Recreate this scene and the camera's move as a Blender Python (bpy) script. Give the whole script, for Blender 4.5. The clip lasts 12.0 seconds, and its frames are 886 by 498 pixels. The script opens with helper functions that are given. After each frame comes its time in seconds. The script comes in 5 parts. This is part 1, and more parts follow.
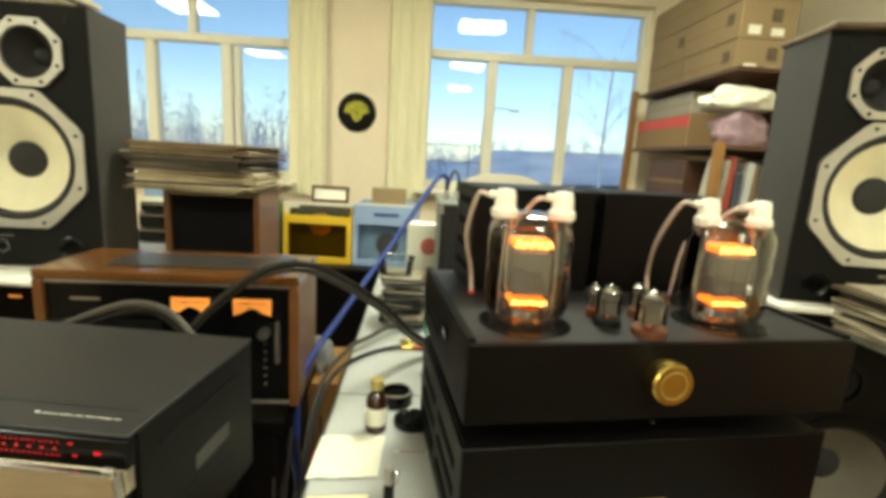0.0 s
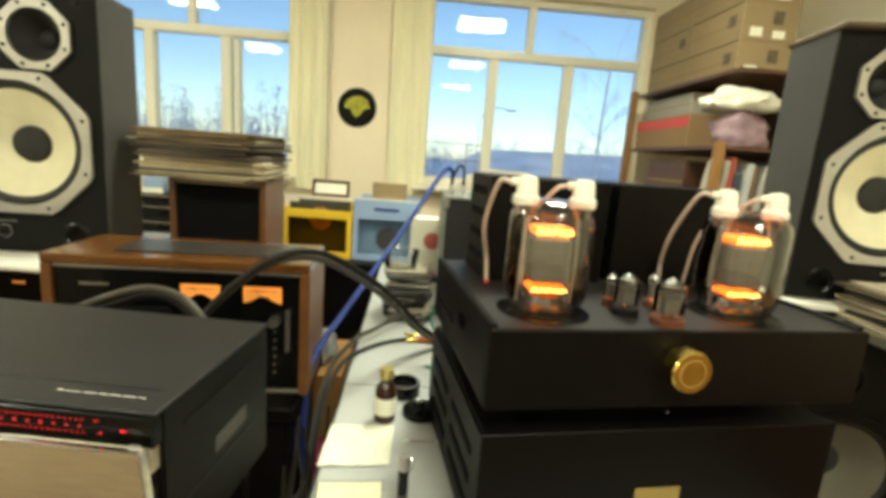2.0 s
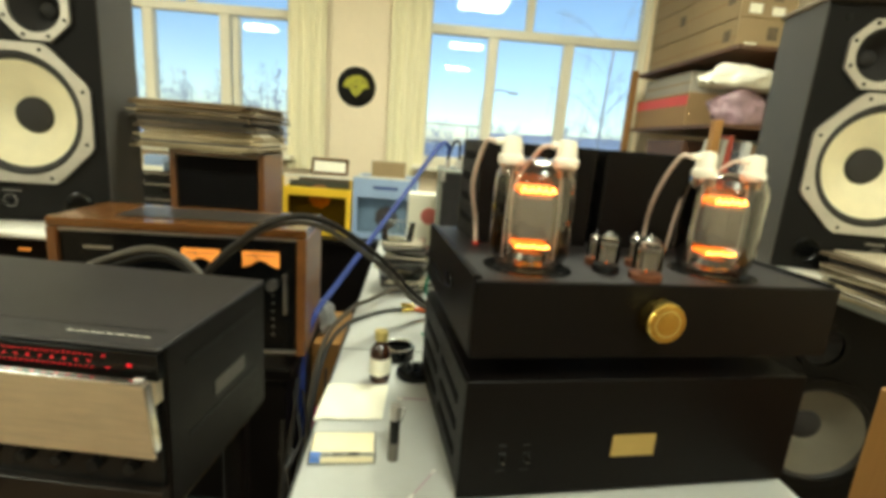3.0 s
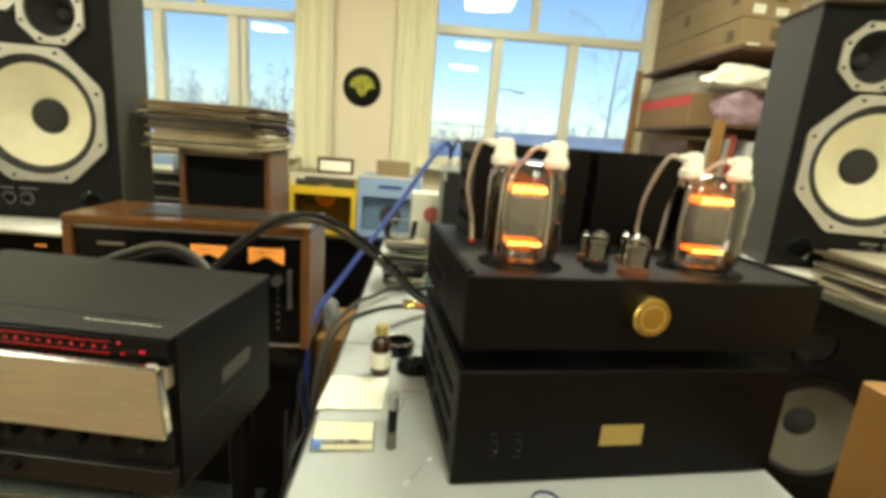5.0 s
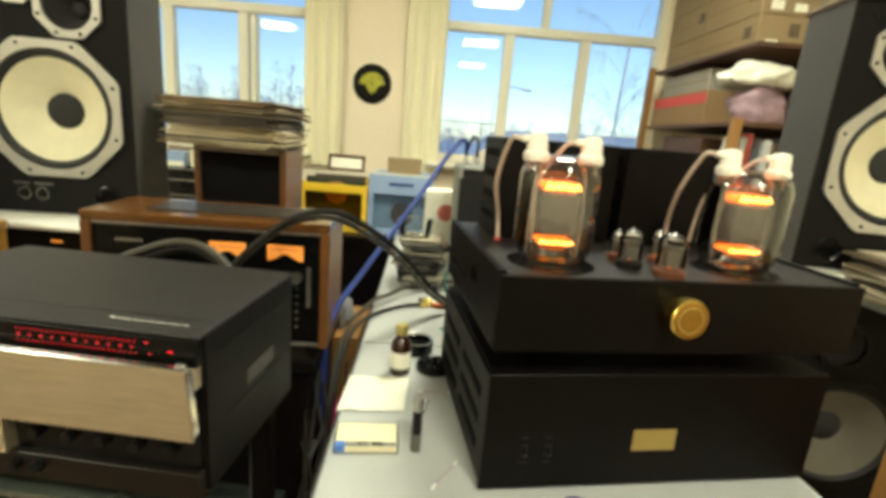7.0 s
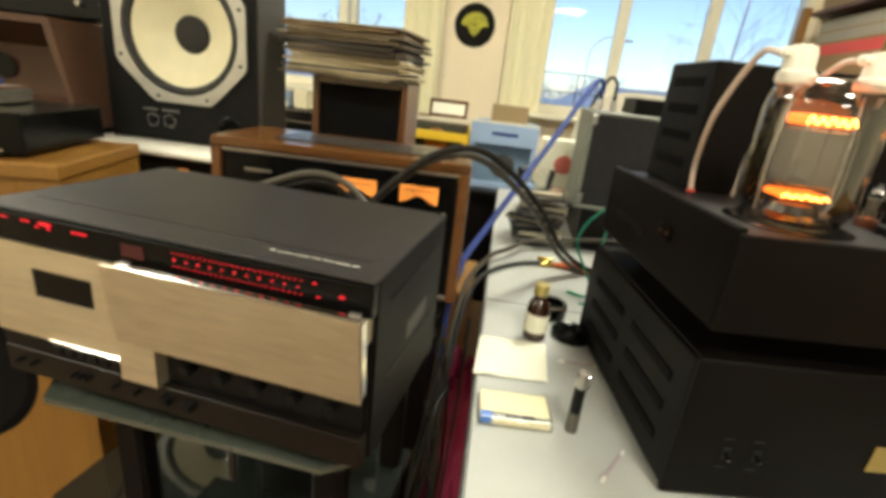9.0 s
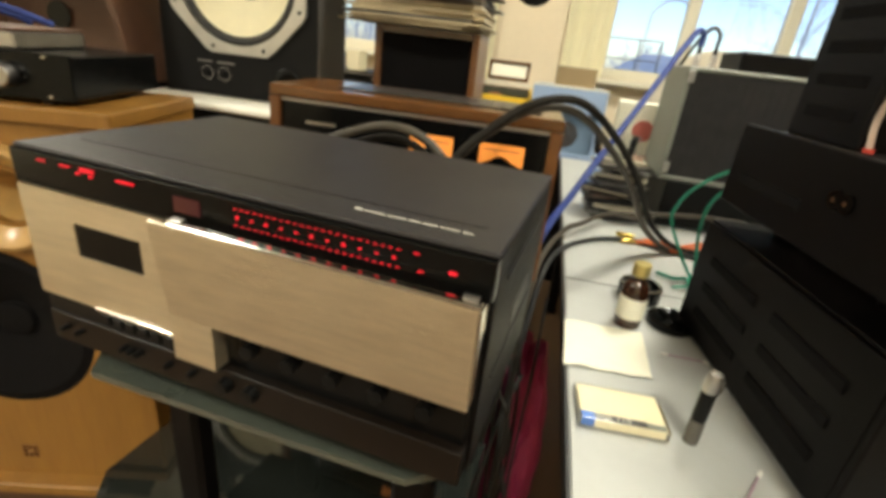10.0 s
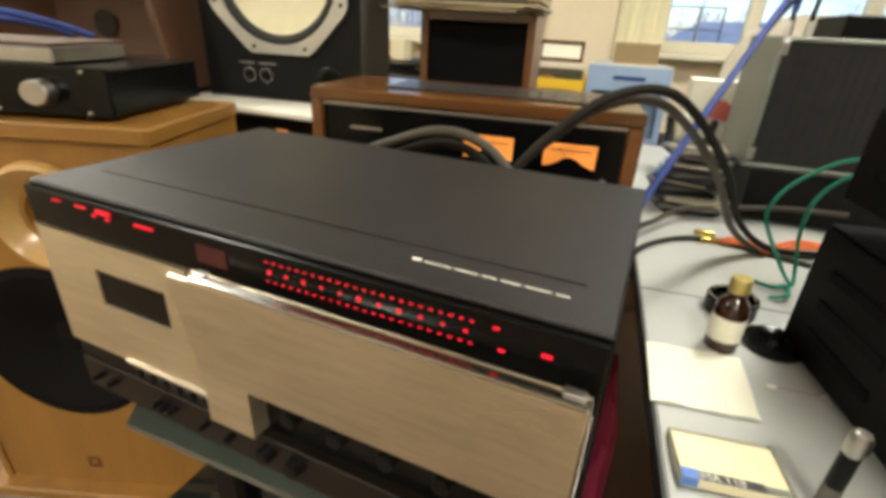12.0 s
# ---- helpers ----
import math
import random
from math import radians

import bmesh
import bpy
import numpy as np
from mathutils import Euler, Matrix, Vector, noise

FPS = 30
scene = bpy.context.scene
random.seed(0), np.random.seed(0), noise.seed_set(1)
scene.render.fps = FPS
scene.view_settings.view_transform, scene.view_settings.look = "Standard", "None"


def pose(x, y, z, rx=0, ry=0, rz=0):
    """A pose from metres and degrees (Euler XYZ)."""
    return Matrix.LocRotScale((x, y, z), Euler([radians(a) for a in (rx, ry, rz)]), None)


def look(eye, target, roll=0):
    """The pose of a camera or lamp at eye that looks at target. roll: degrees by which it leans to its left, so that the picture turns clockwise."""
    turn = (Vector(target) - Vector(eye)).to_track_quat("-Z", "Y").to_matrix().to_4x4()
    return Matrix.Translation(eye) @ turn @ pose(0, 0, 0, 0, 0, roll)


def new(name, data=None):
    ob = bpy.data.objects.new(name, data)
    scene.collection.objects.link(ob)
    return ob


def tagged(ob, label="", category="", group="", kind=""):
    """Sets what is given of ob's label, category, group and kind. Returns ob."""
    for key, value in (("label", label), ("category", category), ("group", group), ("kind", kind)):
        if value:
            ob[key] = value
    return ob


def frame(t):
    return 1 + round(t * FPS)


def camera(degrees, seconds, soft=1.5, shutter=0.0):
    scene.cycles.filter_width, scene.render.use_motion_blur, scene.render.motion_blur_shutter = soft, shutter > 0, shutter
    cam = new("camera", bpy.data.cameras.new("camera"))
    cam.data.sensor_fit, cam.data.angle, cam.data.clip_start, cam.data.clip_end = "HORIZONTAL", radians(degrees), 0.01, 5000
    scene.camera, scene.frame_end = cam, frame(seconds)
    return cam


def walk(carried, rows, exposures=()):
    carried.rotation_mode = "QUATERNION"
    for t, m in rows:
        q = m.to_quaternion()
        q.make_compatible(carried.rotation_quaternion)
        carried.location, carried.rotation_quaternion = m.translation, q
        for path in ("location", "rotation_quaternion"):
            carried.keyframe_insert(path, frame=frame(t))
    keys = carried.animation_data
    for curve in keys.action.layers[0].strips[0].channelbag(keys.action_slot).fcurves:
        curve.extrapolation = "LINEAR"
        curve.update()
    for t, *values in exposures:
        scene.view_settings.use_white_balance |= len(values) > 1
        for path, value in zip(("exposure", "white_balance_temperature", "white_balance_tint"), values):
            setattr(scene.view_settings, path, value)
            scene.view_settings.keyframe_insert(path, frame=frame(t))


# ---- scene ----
cam = camera(85.84, 12.0, soft=4.2)
ROWS = [  # t, x, y, z, yaw, pitch, roll
    (0, -0.0190, -0.0154, 1.3306, -1.21, -10.87, -3.35),
    (0.5, -0.0289, -0.0211, 1.3351, -1.26, -10.84, -3.45),
    (1, -0.0457, -0.0136, 1.3283, -1.65, -10.50, -3.88),
    (1.5, -0.0644, -0.0149, 1.3206, -2.22, -10.49, -4.34),
    (2, -0.0563, -0.0176, 1.3100, -1.82, -10.94, -4.32),
    (2.5, -0.0494, -0.0378, 1.2955, -1.67, -11.90, -4.43),
    (3, -0.0351, -0.0563, 1.2783, -1.60, -12.77, -4.38),
    (5, -0.0196, -0.0901, 1.2832, -0.80, -12.93, -4.42),
    (5.5, -0.0299, -0.0887, 1.2816, -0.87, -12.90, -4.58),
    (6, -0.0418, -0.0864, 1.2769, -0.86, -12.71, -5.16),
    (6.5, -0.0510, -0.0783, 1.2774, -0.99, -12.76, -4.83),
    (8.5, -0.1329, -0.0059, 1.2398, 6.33, -17.21, -5.39),
    (9, -0.2041, 0.0401, 1.2138, 9.19, -19.21, -6.09),
    (9.5, -0.2449, 0.0879, 1.1890, 12.90, -21.43, -6.33),
    (10, -0.2874, 0.1299, 1.1614, 14.36, -23.00, -6.11),
    (10.5, -0.3021, 0.1557, 1.1600, 17.08, -24.16, -5.36),
    (11, -0.3118, 0.1789, 1.1615, 20.02, -24.54, -4.39),
    (11.5, -0.3125, 0.1900, 1.1697, 21.63, -24.56, -2.59),
    (12, -0.3322, 0.2162, 1.1695, 19.03, -25.16, -2.74),
]
walk(cam, [(t, pose(x, y, z, 90 + pitch, roll, yaw)) for t, x, y, z, yaw, pitch, roll in ROWS],
     [(0, 0.27, 6500, -2), (6.5, 0.27, 6500, -1), (9.5, 0.26, 6500, 9), (12, 0.22, 6250, 12)])

# ---- light ----
world = bpy.data.worlds.new("dusk_sky")
scene.world = world
world.use_nodes = True
wn, wl = world.node_tree.nodes, world.node_tree.links
sky = wn.new("ShaderNodeTexSky")
sky.sky_type, sky.sun_disc = "NISHITA", False
sky.sun_elevation, sky.sun_rotation = radians(30), radians(200)
sky.altitude, sky.air_density, sky.dust_density, sky.ozone_density = 100, 0.9, 0.6, 2.8
wl.new(sky.outputs[0], wn["Background"].inputs[0])
wn["Background"].inputs[1].default_value = 0.15
sun = new("sun", bpy.data.lights.new("sun", "SUN"))
sun.data.energy, sun.data.angle, sun.data.color = 0.6, radians(12), (1.0, 0.9, 0.8)
sun.matrix_world = look((-6, -17, 8), (0, 0, 0))


# ---- materials ----
def mat(name, color, rough=0.6, metal=0.0, vary=0.12, scale=8.0, bump=0.0, bump_scale=60.0, dark=None, spec=0.5, stretch=(1, 1, 1), coat=0.0, random_tint=0.0):
    """Principled surface with broad stains, fine grain and relief."""
    m = bpy.data.materials.new(name)
    m.use_nodes = True
    n, l = m.node_tree.nodes, m.node_tree.links
    b = n["Principled BSDF"]
    b.inputs["Roughness"].default_value, b.inputs["Metallic"].default_value = rough, metal
    b.inputs["Specular IOR Level"].default_value = spec
    b.inputs["Coat Weight"].default_value = coat
    tc, mp = n.new("ShaderNodeTexCoord"), n.new("ShaderNodeMapping")
    mp.inputs["Scale"].default_value = stretch
    l.new(tc.outputs["Object"], mp.inputs["Vector"])
    n1, n2 = n.new("ShaderNodeTexNoise"), n.new("ShaderNodeTexNoise")
    n1.inputs["Scale"].default_value, n2.inputs["Scale"].default_value = scale, scale * 14
    n1.inputs["Detail"].default_value, n2.inputs["Detail"].default_value = 4, 3
    l.new(mp.outputs[0], n1.inputs["Vector"]), l.new(mp.outputs[0], n2.inputs["Vector"])
    add = n.new("ShaderNodeMath")
    add.operation = "MULTIPLY_ADD"
    add.inputs[1].default_value = 0.4
    l.new(n2.outputs[0], add.inputs[0]), l.new(n1.outputs[0], add.inputs[2])
    ramp = n.new("ShaderNodeValToRGB")
    ramp.color_ramp.elements[0].position, ramp.color_ramp.elements[1].position = 0.45, 0.95
    lo = dark or tuple(c * (1 - vary) for c in color)
    hi = color if dark else tuple(min(1, c * (1 + vary * 0.5)) for c in color)
    ramp.color_ramp.elements[0].color, ramp.color_ramp.elements[1].color = (*lo, 1), (*hi, 1)
    l.new(add.outputs[0], ramp.inputs[0])
    out = ramp.outputs[0]
    if random_tint:
        info, hsv, mr = n.new("ShaderNodeObjectInfo"), n.new("ShaderNodeHueSaturation"), n.new("ShaderNodeMapRange")
        mr.inputs[3].default_value, mr.inputs[4].default_value = 1 - random_tint, 1 + random_tint
        l.new(info.outputs["Random"], mr.inputs[0]), l.new(mr.outputs[0], hsv.inputs["Value"]), l.new(out, hsv.inputs["Color"])
        out = hsv.outputs[0]
    l.new(out, b.inputs["Base Color"])
    rr = n.new("ShaderNodeMapRange")
    rr.inputs[3].default_value, rr.inputs[4].default_value = max(0.02, rough * 0.85), min(1, rough * 1.18)
    l.new(n1.outputs[0], rr.inputs[0]), l.new(rr.outputs[0], b.inputs["Roughness"])
    if bump:
        n3, bp = n.new("ShaderNodeTexNoise"), n.new("ShaderNodeBump")
        n3.inputs["Scale"].default_value = bump_scale
        n3.inputs["Detail"].default_value = 4
        bp.inputs["Strength"].default_value, bp.inputs["Distance"].default_value = bump, 0.002
        l.new(mp.outputs[0], n3.inputs["Vector"]), l.new(n3.outputs[0], bp.inputs["Height"]), l.new(bp.outputs[0], b.inputs["Normal"])
    return m


def wood(name, light, dark, axis="x", rough=0.45, rings=9.0, coat=0.0):
    """Wood with long grain along one axis of the thing."""
    m = mat(name, light, rough, 0, dark=dark, scale=rings, bump=0.12, bump_scale=120, coat=coat,
            stretch={"x": (0.12, 1.6, 1.6), "y": (1.6, 0.12, 1.6), "z": (1.6, 1.6, 0.12)}[axis])
    return m


def glow(name, color, strength):
    m = bpy.data.materials.new(name)
    m.use_nodes = True
    b = m.node_tree.nodes["Principled BSDF"]
    b.inputs["Base Color"].default_value = (*color, 1)
    b.inputs["Emission Color"].default_value = (*color, 1)
    b.inputs["Emission Strength"].default_value = strength
    return m


def glass(name, tint=(1, 1, 1), ior=1.45, rough=0.0, gain=1.0):
    """Thin clear sheet: see-through, with Fresnel gloss."""
    m = bpy.data.materials.new(name)
    m.use_nodes = True
    n, l = m.node_tree.nodes, m.node_tree.links
    n.remove(n["Principled BSDF"])
    tr, gl, mx, fr = n.new("ShaderNodeBsdfTransparent"), n.new("ShaderNodeBsdfGlossy"), n.new("ShaderNodeMixShader"), n.new("ShaderNodeFresnel")
    tr.inputs[0].default_value = (*tint, 1)
    gl.inputs["Roughness"].default_value = rough
    fr.inputs[0].default_value = ior
    mu = n.new("ShaderNodeMath")
    mu.operation, mu.inputs[1].default_value, mu.use_clamp = "MULTIPLY", gain, True
    l.new(fr.outputs[0], mu.inputs[0]), l.new(mu.outputs[0], mx.inputs[0])
    l.new(tr.outputs[0], mx.inputs[1]), l.new(gl.outputs[0], mx.inputs[2]), l.new(mx.outputs[0], n["Material Output"].inputs[0])
    return m


WALL = mat("cream_wall_paint", (0.78, 0.70, 0.52), 0.75, vary=0.07, scale=1.5, bump=0.15, bump_scale=40)
PILLAR = mat("pinkish_wall_paint", (0.87, 0.75, 0.56), 0.8, vary=0.06, scale=2, bump=0.15, bump_scale=40)
CURTAIN = mat("cream_curtain_cloth", (0.86, 0.80, 0.56), 0.85, vary=0.1, scale=6, bump=0.2, bump_scale=300, stretch=(3, 3, 0.2))
CEIL = mat("ceiling_white", (0.8, 0.78, 0.72), 0.85, vary=0.06, scale=2)
FLOOR = wood("floor_laminate", (0.14, 0.085, 0.045), (0.09, 0.052, 0.026), "y", 0.4, 5)
FRAME = mat("white_window_plastic", (0.78, 0.74, 0.60), 0.4, vary=0.05, scale=3)
PANE = glass("window_glass", ior=1.45)
TABLE = mat("light_grey_tabletop", (0.47, 0.48, 0.46), 0.42, vary=0.07, scale=5, bump=0.04, bump_scale=300)
TABLE_EDGE = mat("dark_table_edge", (0.03, 0.03, 0.03), 0.6)
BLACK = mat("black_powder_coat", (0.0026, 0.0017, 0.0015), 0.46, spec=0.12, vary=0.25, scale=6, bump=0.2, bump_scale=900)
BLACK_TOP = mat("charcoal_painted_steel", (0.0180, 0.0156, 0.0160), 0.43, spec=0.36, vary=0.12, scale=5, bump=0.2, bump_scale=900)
GLOSS = mat("gloss_black_plastic", (0.003, 0.003, 0.003), 0.22, spec=0.2, vary=0.1, scale=4)
BLACK_PLASTIC = mat("black_plastic", (0.004, 0.004, 0.004), 0.42, spec=0.2, vary=0.2, scale=10, bump=0.1, bump_scale=500)
GOLD = mat("brushed_gold", (0.70, 0.51, 0.14), 0.24, 1.0, vary=0.12, scale=30, bump=0.15, bump_scale=400)
BRASS_PLATE = mat("brass_plate", (0.55, 0.40, 0.14), 0.4, 0.9, vary=0.15, scale=20, stretch=(0.2, 2, 2))
SILVER = mat("brushed_champagne_aluminium", (0.78, 0.68, 0.52), 0.31, 0.93, vary=0.14, scale=55, bump=0.55, bump_scale=330, stretch=(0.3, 1, 2.4))
CHROME = mat("polished_metal", (0.75, 0.73, 0.7), 0.14, 1.0, vary=0.08, scale=10)
STEEL = mat("brushed_steel", (0.5, 0.48, 0.46), 0.35, 1.0, vary=0.15, scale=20)
WALNUT = wood("walnut_veneer", (0.155, 0.060, 0.012), (0.07, 0.025, 0.007), "x", 0.24, 12, 0.35)
WALNUT_V = wood("walnut_veneer_upright", (0.18, 0.068, 0.014), (0.085, 0.029, 0.008), "y", 0.35, 12, 0.15)
OAK = wood("honey_oak_veneer", (0.285, 0.136, 0.024), (0.19, 0.086, 0.015), "z", 0.42, 8)
PINE = wood("orange_pine", (0.33, 0.165, 0.045), (0.24, 0.11, 0.028), "z", 0.5, 8)
BROWN_CAB = wood("brown_cabinet_veneer", (0.11, 0.048, 0.022), (0.06, 0.026, 0.013), "x", 0.5, 8)
GREY_SIDE = mat("grey_speaker_side", (0.060, 0.055, 0.050), 0.5, spec=0.25, vary=0.18, scale=8, bump=0.2, bump_scale=400)
BAFFLE = mat("black_baffle_paint", (0.0055, 0.005, 0.0048), 0.6, spec=0.16, vary=0.25, scale=10, bump=0.2, bump_scale=500)
CONE = mat("cream_paper_cone", (0.80, 0.74, 0.52), 0.75, vary=0.08, scale=20, bump=0.15, bump_scale=300)
DUSTCAP = mat("dark_felt_dust_cap", (0.022, 0.020, 0.019), 0.8)
RUBBER = mat("black_rubber", (0.015, 0.014, 0.014), 0.6)
BEZEL = mat("cast_aluminium_bezel", (0.52, 0.50, 0.45), 0.4, 0.55, vary=0.12, scale=30)
GRILLE = mat("dark_speaker_cloth", (0.0050, 0.0043, 0.0045), 0.9, spec=0.1, vary=0.2, scale=40, bump=0.4, bump_scale=900)
CARD = mat("brown_cardboard", (0.29, 0.205, 0.105), 0.8, vary=0.1, scale=5, bump=0.1, bump_scale=200)
CARD_DARK = mat("darker_cardboard", (0.27, 0.165, 0.075), 0.8, vary=0.12, scale=5)
PAPER = mat("white_paper", (0.86, 0.83, 0.68), 0.8, vary=0.04, scale=12)
WHITE = mat("white_plastic", (0.80, 0.77, 0.68), 0.4, vary=0.06, scale=8)
CERAMIC = mat("white_ceramic", (0.85, 0.81, 0.70), 0.3, vary=0.04, scale=20)
CREAM_WIRE = mat("cream_cotton_sleeve", (0.62, 0.50, 0.42), 0.7, vary=0.15, scale=40)
RED = mat("red_plastic", (0.6, 0.05, 0.03), 0.45)
TUBE_GLASS = glass("valve_glass", (0.97, 0.955, 0.92), 1.5, gain=2.6)
SMALL_GLASS = glass("small_valve_glass", (0.96, 0.95, 0.92), 1.45, gain=1.2)
# Same glass as SHELF_GLASS, with the lower shelves' shade put into the colour.
SHADED_GLASS = mat("shaded_shelf_glass", (0.012, 0.014, 0.012), 0.05, spec=0.6, vary=0.1, scale=5, coat=0.5)
CLEAR = glass("clear_plastic", (0.98, 0.98, 0.97), 1.45, 0.12, gain=1.2)
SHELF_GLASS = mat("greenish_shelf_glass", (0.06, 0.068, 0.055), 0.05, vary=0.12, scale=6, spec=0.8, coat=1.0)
CRATE_YELLOW = mat("yellow_crate_plastic", (0.78, 0.50, 0.03), 0.45, vary=0.1)
CRATE_BLUE = mat("pale_blue_crate_plastic", (0.30, 0.40, 0.58), 0.45, vary=0.1)
CABLE_DARK = mat("dark_grey_cable_sleeve", (0.016, 0.013, 0.010), 0.7, spec=0.15, vary=0.3, scale=120)
CABLE_GREY = mat("grey_brown_cable", (0.050, 0.039, 0.026), 0.55, vary=0.25, scale=60)
CABLE_BLUE = mat("blue_cable", (0.014, 0.036, 0.20), 0.65, vary=0.2, scale=60)
CABLE_GREEN = mat("green_wire", (0.01, 0.26, 0.16), 0.45)
CABLE_ORANGE = mat("orange_wire", (0.75, 0.16, 0.04), 0.45)
CABLE_BLACK = mat("black_cable", (0.012, 0.012, 0.012), 0.5)
MAGENTA = mat("magenta_bag", (0.42, 0.03, 0.12), 0.6, vary=0.3, scale=12, bump=0.3, bump_scale=40)
LIQUID = mat("dark_brown_bottle_body", (0.035, 0.012, 0.006), 0.08, vary=0.2, scale=20, coat=0.4)
BLUE = mat("blue_print", (0.10, 0.24, 0.66), 0.5)
PRINT = mat("black_print", (0.03, 0.03, 0.035), 0.5)
# The brown is the oak's reflection, put into the strip's colour.
STRIP = mat("control_strip_oak_reflection", (0.007, 0.0045, 0.003), 0.35, spec=0.25, vary=0.2, scale=12)
STAMP = mat("faded_brown_stamp", (0.13, 0.095, 0.055), 0.8, vary=0.4, scale=40)
GREY_CARD = mat("grey_carton_card", (0.33, 0.30, 0.25), 0.75, vary=0.15, scale=6)
GREY_CASE = mat("light_grey_case", (0.20, 0.21, 0.18), 0.55, vary=0.12, scale=8)
BEIGE = mat("beige_plastic_shell", (0.55, 0.50, 0.40), 0.5, vary=0.08, scale=4)
SNOW = mat("snow", (0.75, 0.82, 0.92), 0.9, vary=0.06, scale=0.4)
HEATER = glow("hot_heater", (1.0, 0.17, 0.015), 1.9)
HEATER_HOT = glow("hot_filament", (1.0, 0.45, 0.08), 7.0)
METER_LIT = glow("lit_meter_scale", (1.0, 0.34, 0.06), 0.22)
LED = glow("red_led", (0.9, 0.008, 0.03), 0.18)
LED_DIM = glow("dim_red_display", (0.03, 0.001, 0.002), 0.5)
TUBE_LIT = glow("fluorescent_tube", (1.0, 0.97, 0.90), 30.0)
PLATE_GREY = mat("grey_anode_metal", (0.17, 0.155, 0.135), 0.5, 0.6, vary=0.2, scale=40)
CHROME_DARK = mat("tarnished_dark_metal", (0.10, 0.085, 0.07), 0.22, 1.0, vary=0.3, scale=30)
CASE_FRONT = mat("dark_grey_mesh", (0.030, 0.028, 0.029), 0.8, spec=0.2, vary=0.25, scale=30, bump=0.4, bump_scale=700)
CLEAR_YELLOW = glass("yellow_film", (0.85, 0.62, 0.16), 1.4, 0.2)
CLEAR_BLUE = glass("pale_blue_film", (0.60, 0.72, 0.88), 1.4, 0.2)
CREAM_CARD = mat("cream_card", (0.80, 0.72, 0.50), 0.7, vary=0.05, scale=12)
# Cream cone low by the floor; its shade is painted in as grey.
SHADED_CONE = mat("shaded_paper_cone", (0.155, 0.14, 0.105), 0.8, vary=0.15, scale=16)
COPPER = mat("dull_copper", (0.16, 0.06, 0.03), 0.45, 0.6)


# ---- mesh helpers ----
def add_box(bm, x0, x1, y0, y1, z0, z1, bevel=0.0, m=None, seg=1):
    r = bmesh.ops.create_cube(bm, size=1, matrix=(m or Matrix()) @ Matrix.Translation(((x0 + x1) / 2, (y0 + y1) / 2, (z0 + z1) / 2)) @ Matrix.Diagonal((x1 - x0, y1 - y0, z1 - z0, 1)))
    if bevel:
        es = {e for v in r["verts"] for e in v.link_edges}
        bmesh.ops.bevel(bm, geom=list(es), offset=bevel, segments=seg, affect="EDGES", profile=0.5)
    return bm


def box(*a, **k):
    return add_box(bmesh.new(), *a, **k)


UP = Matrix()
FWD = Matrix.Rotation(radians(90), 4, "X")  # lathe axis z -> -y, towards the viewer


def add_lathe(bm, prof, c=(0, 0, 0), turn=UP, seg=32, close=False):
    """Turned body: prof is (radius, height) pairs about the axis."""
    m = Matrix.Translation(c) @ turn
    rings = []
    for r, h in prof:
        if r < 1e-6:
            rings.append([bm.verts.new(m @ Vector((0, 0, h)))])
        else:
            rings.append([bm.verts.new(m @ Vector((r * math.cos(2 * math.pi * k / seg), r * math.sin(2 * math.pi * k / seg), h))) for k in range(seg)])
    pairs = list(zip(rings, rings[1:])) + ([(rings[-1], rings[0])] if close else [])
    for a, b in pairs:
        for k in range(seg):
            q = [a[k % len(a)], a[(k + 1) % len(a)], b[(k + 1) % len(b)], b[k % len(b)]]
            q = list(dict.fromkeys(q))
            if len(q) > 2:
                bm.faces.new(q)
    return bm


def lathe(*a, **k):
    return add_lathe(bmesh.new(), *a, **k)


def smooth_path(pts, n=10):
    """Catmull-Rom through the points."""
    p = [Vector(q) for q in pts]
    p = [2 * p[0] - p[1]] + p + [2 * p[-1] - p[-2]]
    out = []
    for i in range(1, len(p) - 2):
        for k in range(n):
            t = k / n
            a, b, c, d = p[i - 1:i + 3]
            out.append(0.5 * (2 * b + (c - a) * t + (2 * a - 5 * b + 4 * c - d) * t * t + (3 * b - a - 3 * c + d) * t ** 3))
    out.append(p[-2])
    return out


def add_tube(bm, pts, r, seg=8, n=10, flat=False):
    q = pts if flat else smooth_path(pts, n)
    q = [Vector(v) for v in q]
    side = None
    rings = []
    for i, v in enumerate(q):
        d = (q[min(i + 1, len(q) - 1)] - q[max(i - 1, 0)]).normalized()
        if side is None:
            side = d.orthogonal().normalized()
        side = (side - d * side.dot(d)).normalized()
        up = d.cross(side)
        rings.append([bm.verts.new(v + r * (math.cos(2 * math.pi * k / seg) * side + math.sin(2 * math.pi * k / seg) * up)) for k in range(seg)])
    for a, b in zip(rings, rings[1:]):
        for k in range(seg):
            bm.faces.new((a[k], a[(k + 1) % seg], b[(k + 1) % seg], b[k]))
    bm.faces.new(rings[0][::-1]), bm.faces.new(rings[-1])
    return bm


def tube(*a, **k):
    return add_tube(bmesh.new(), *a, **k)


def finish(name, bm, material):
    bmesh.ops.recalc_face_normals(bm, faces=bm.faces)
    me = bpy.data.meshes.new(name)
    bm.to_mesh(me)
    bm.free()
    me.materials.append(material)
    me.shade_smooth()
    me.set_sharp_from_angle(angle=radians(32))
    return me


def part(name, bm, material, parent, label=""):
    ob = new(name, finish(name, bm, material))
    ob.parent = parent
    return tagged(ob, label)


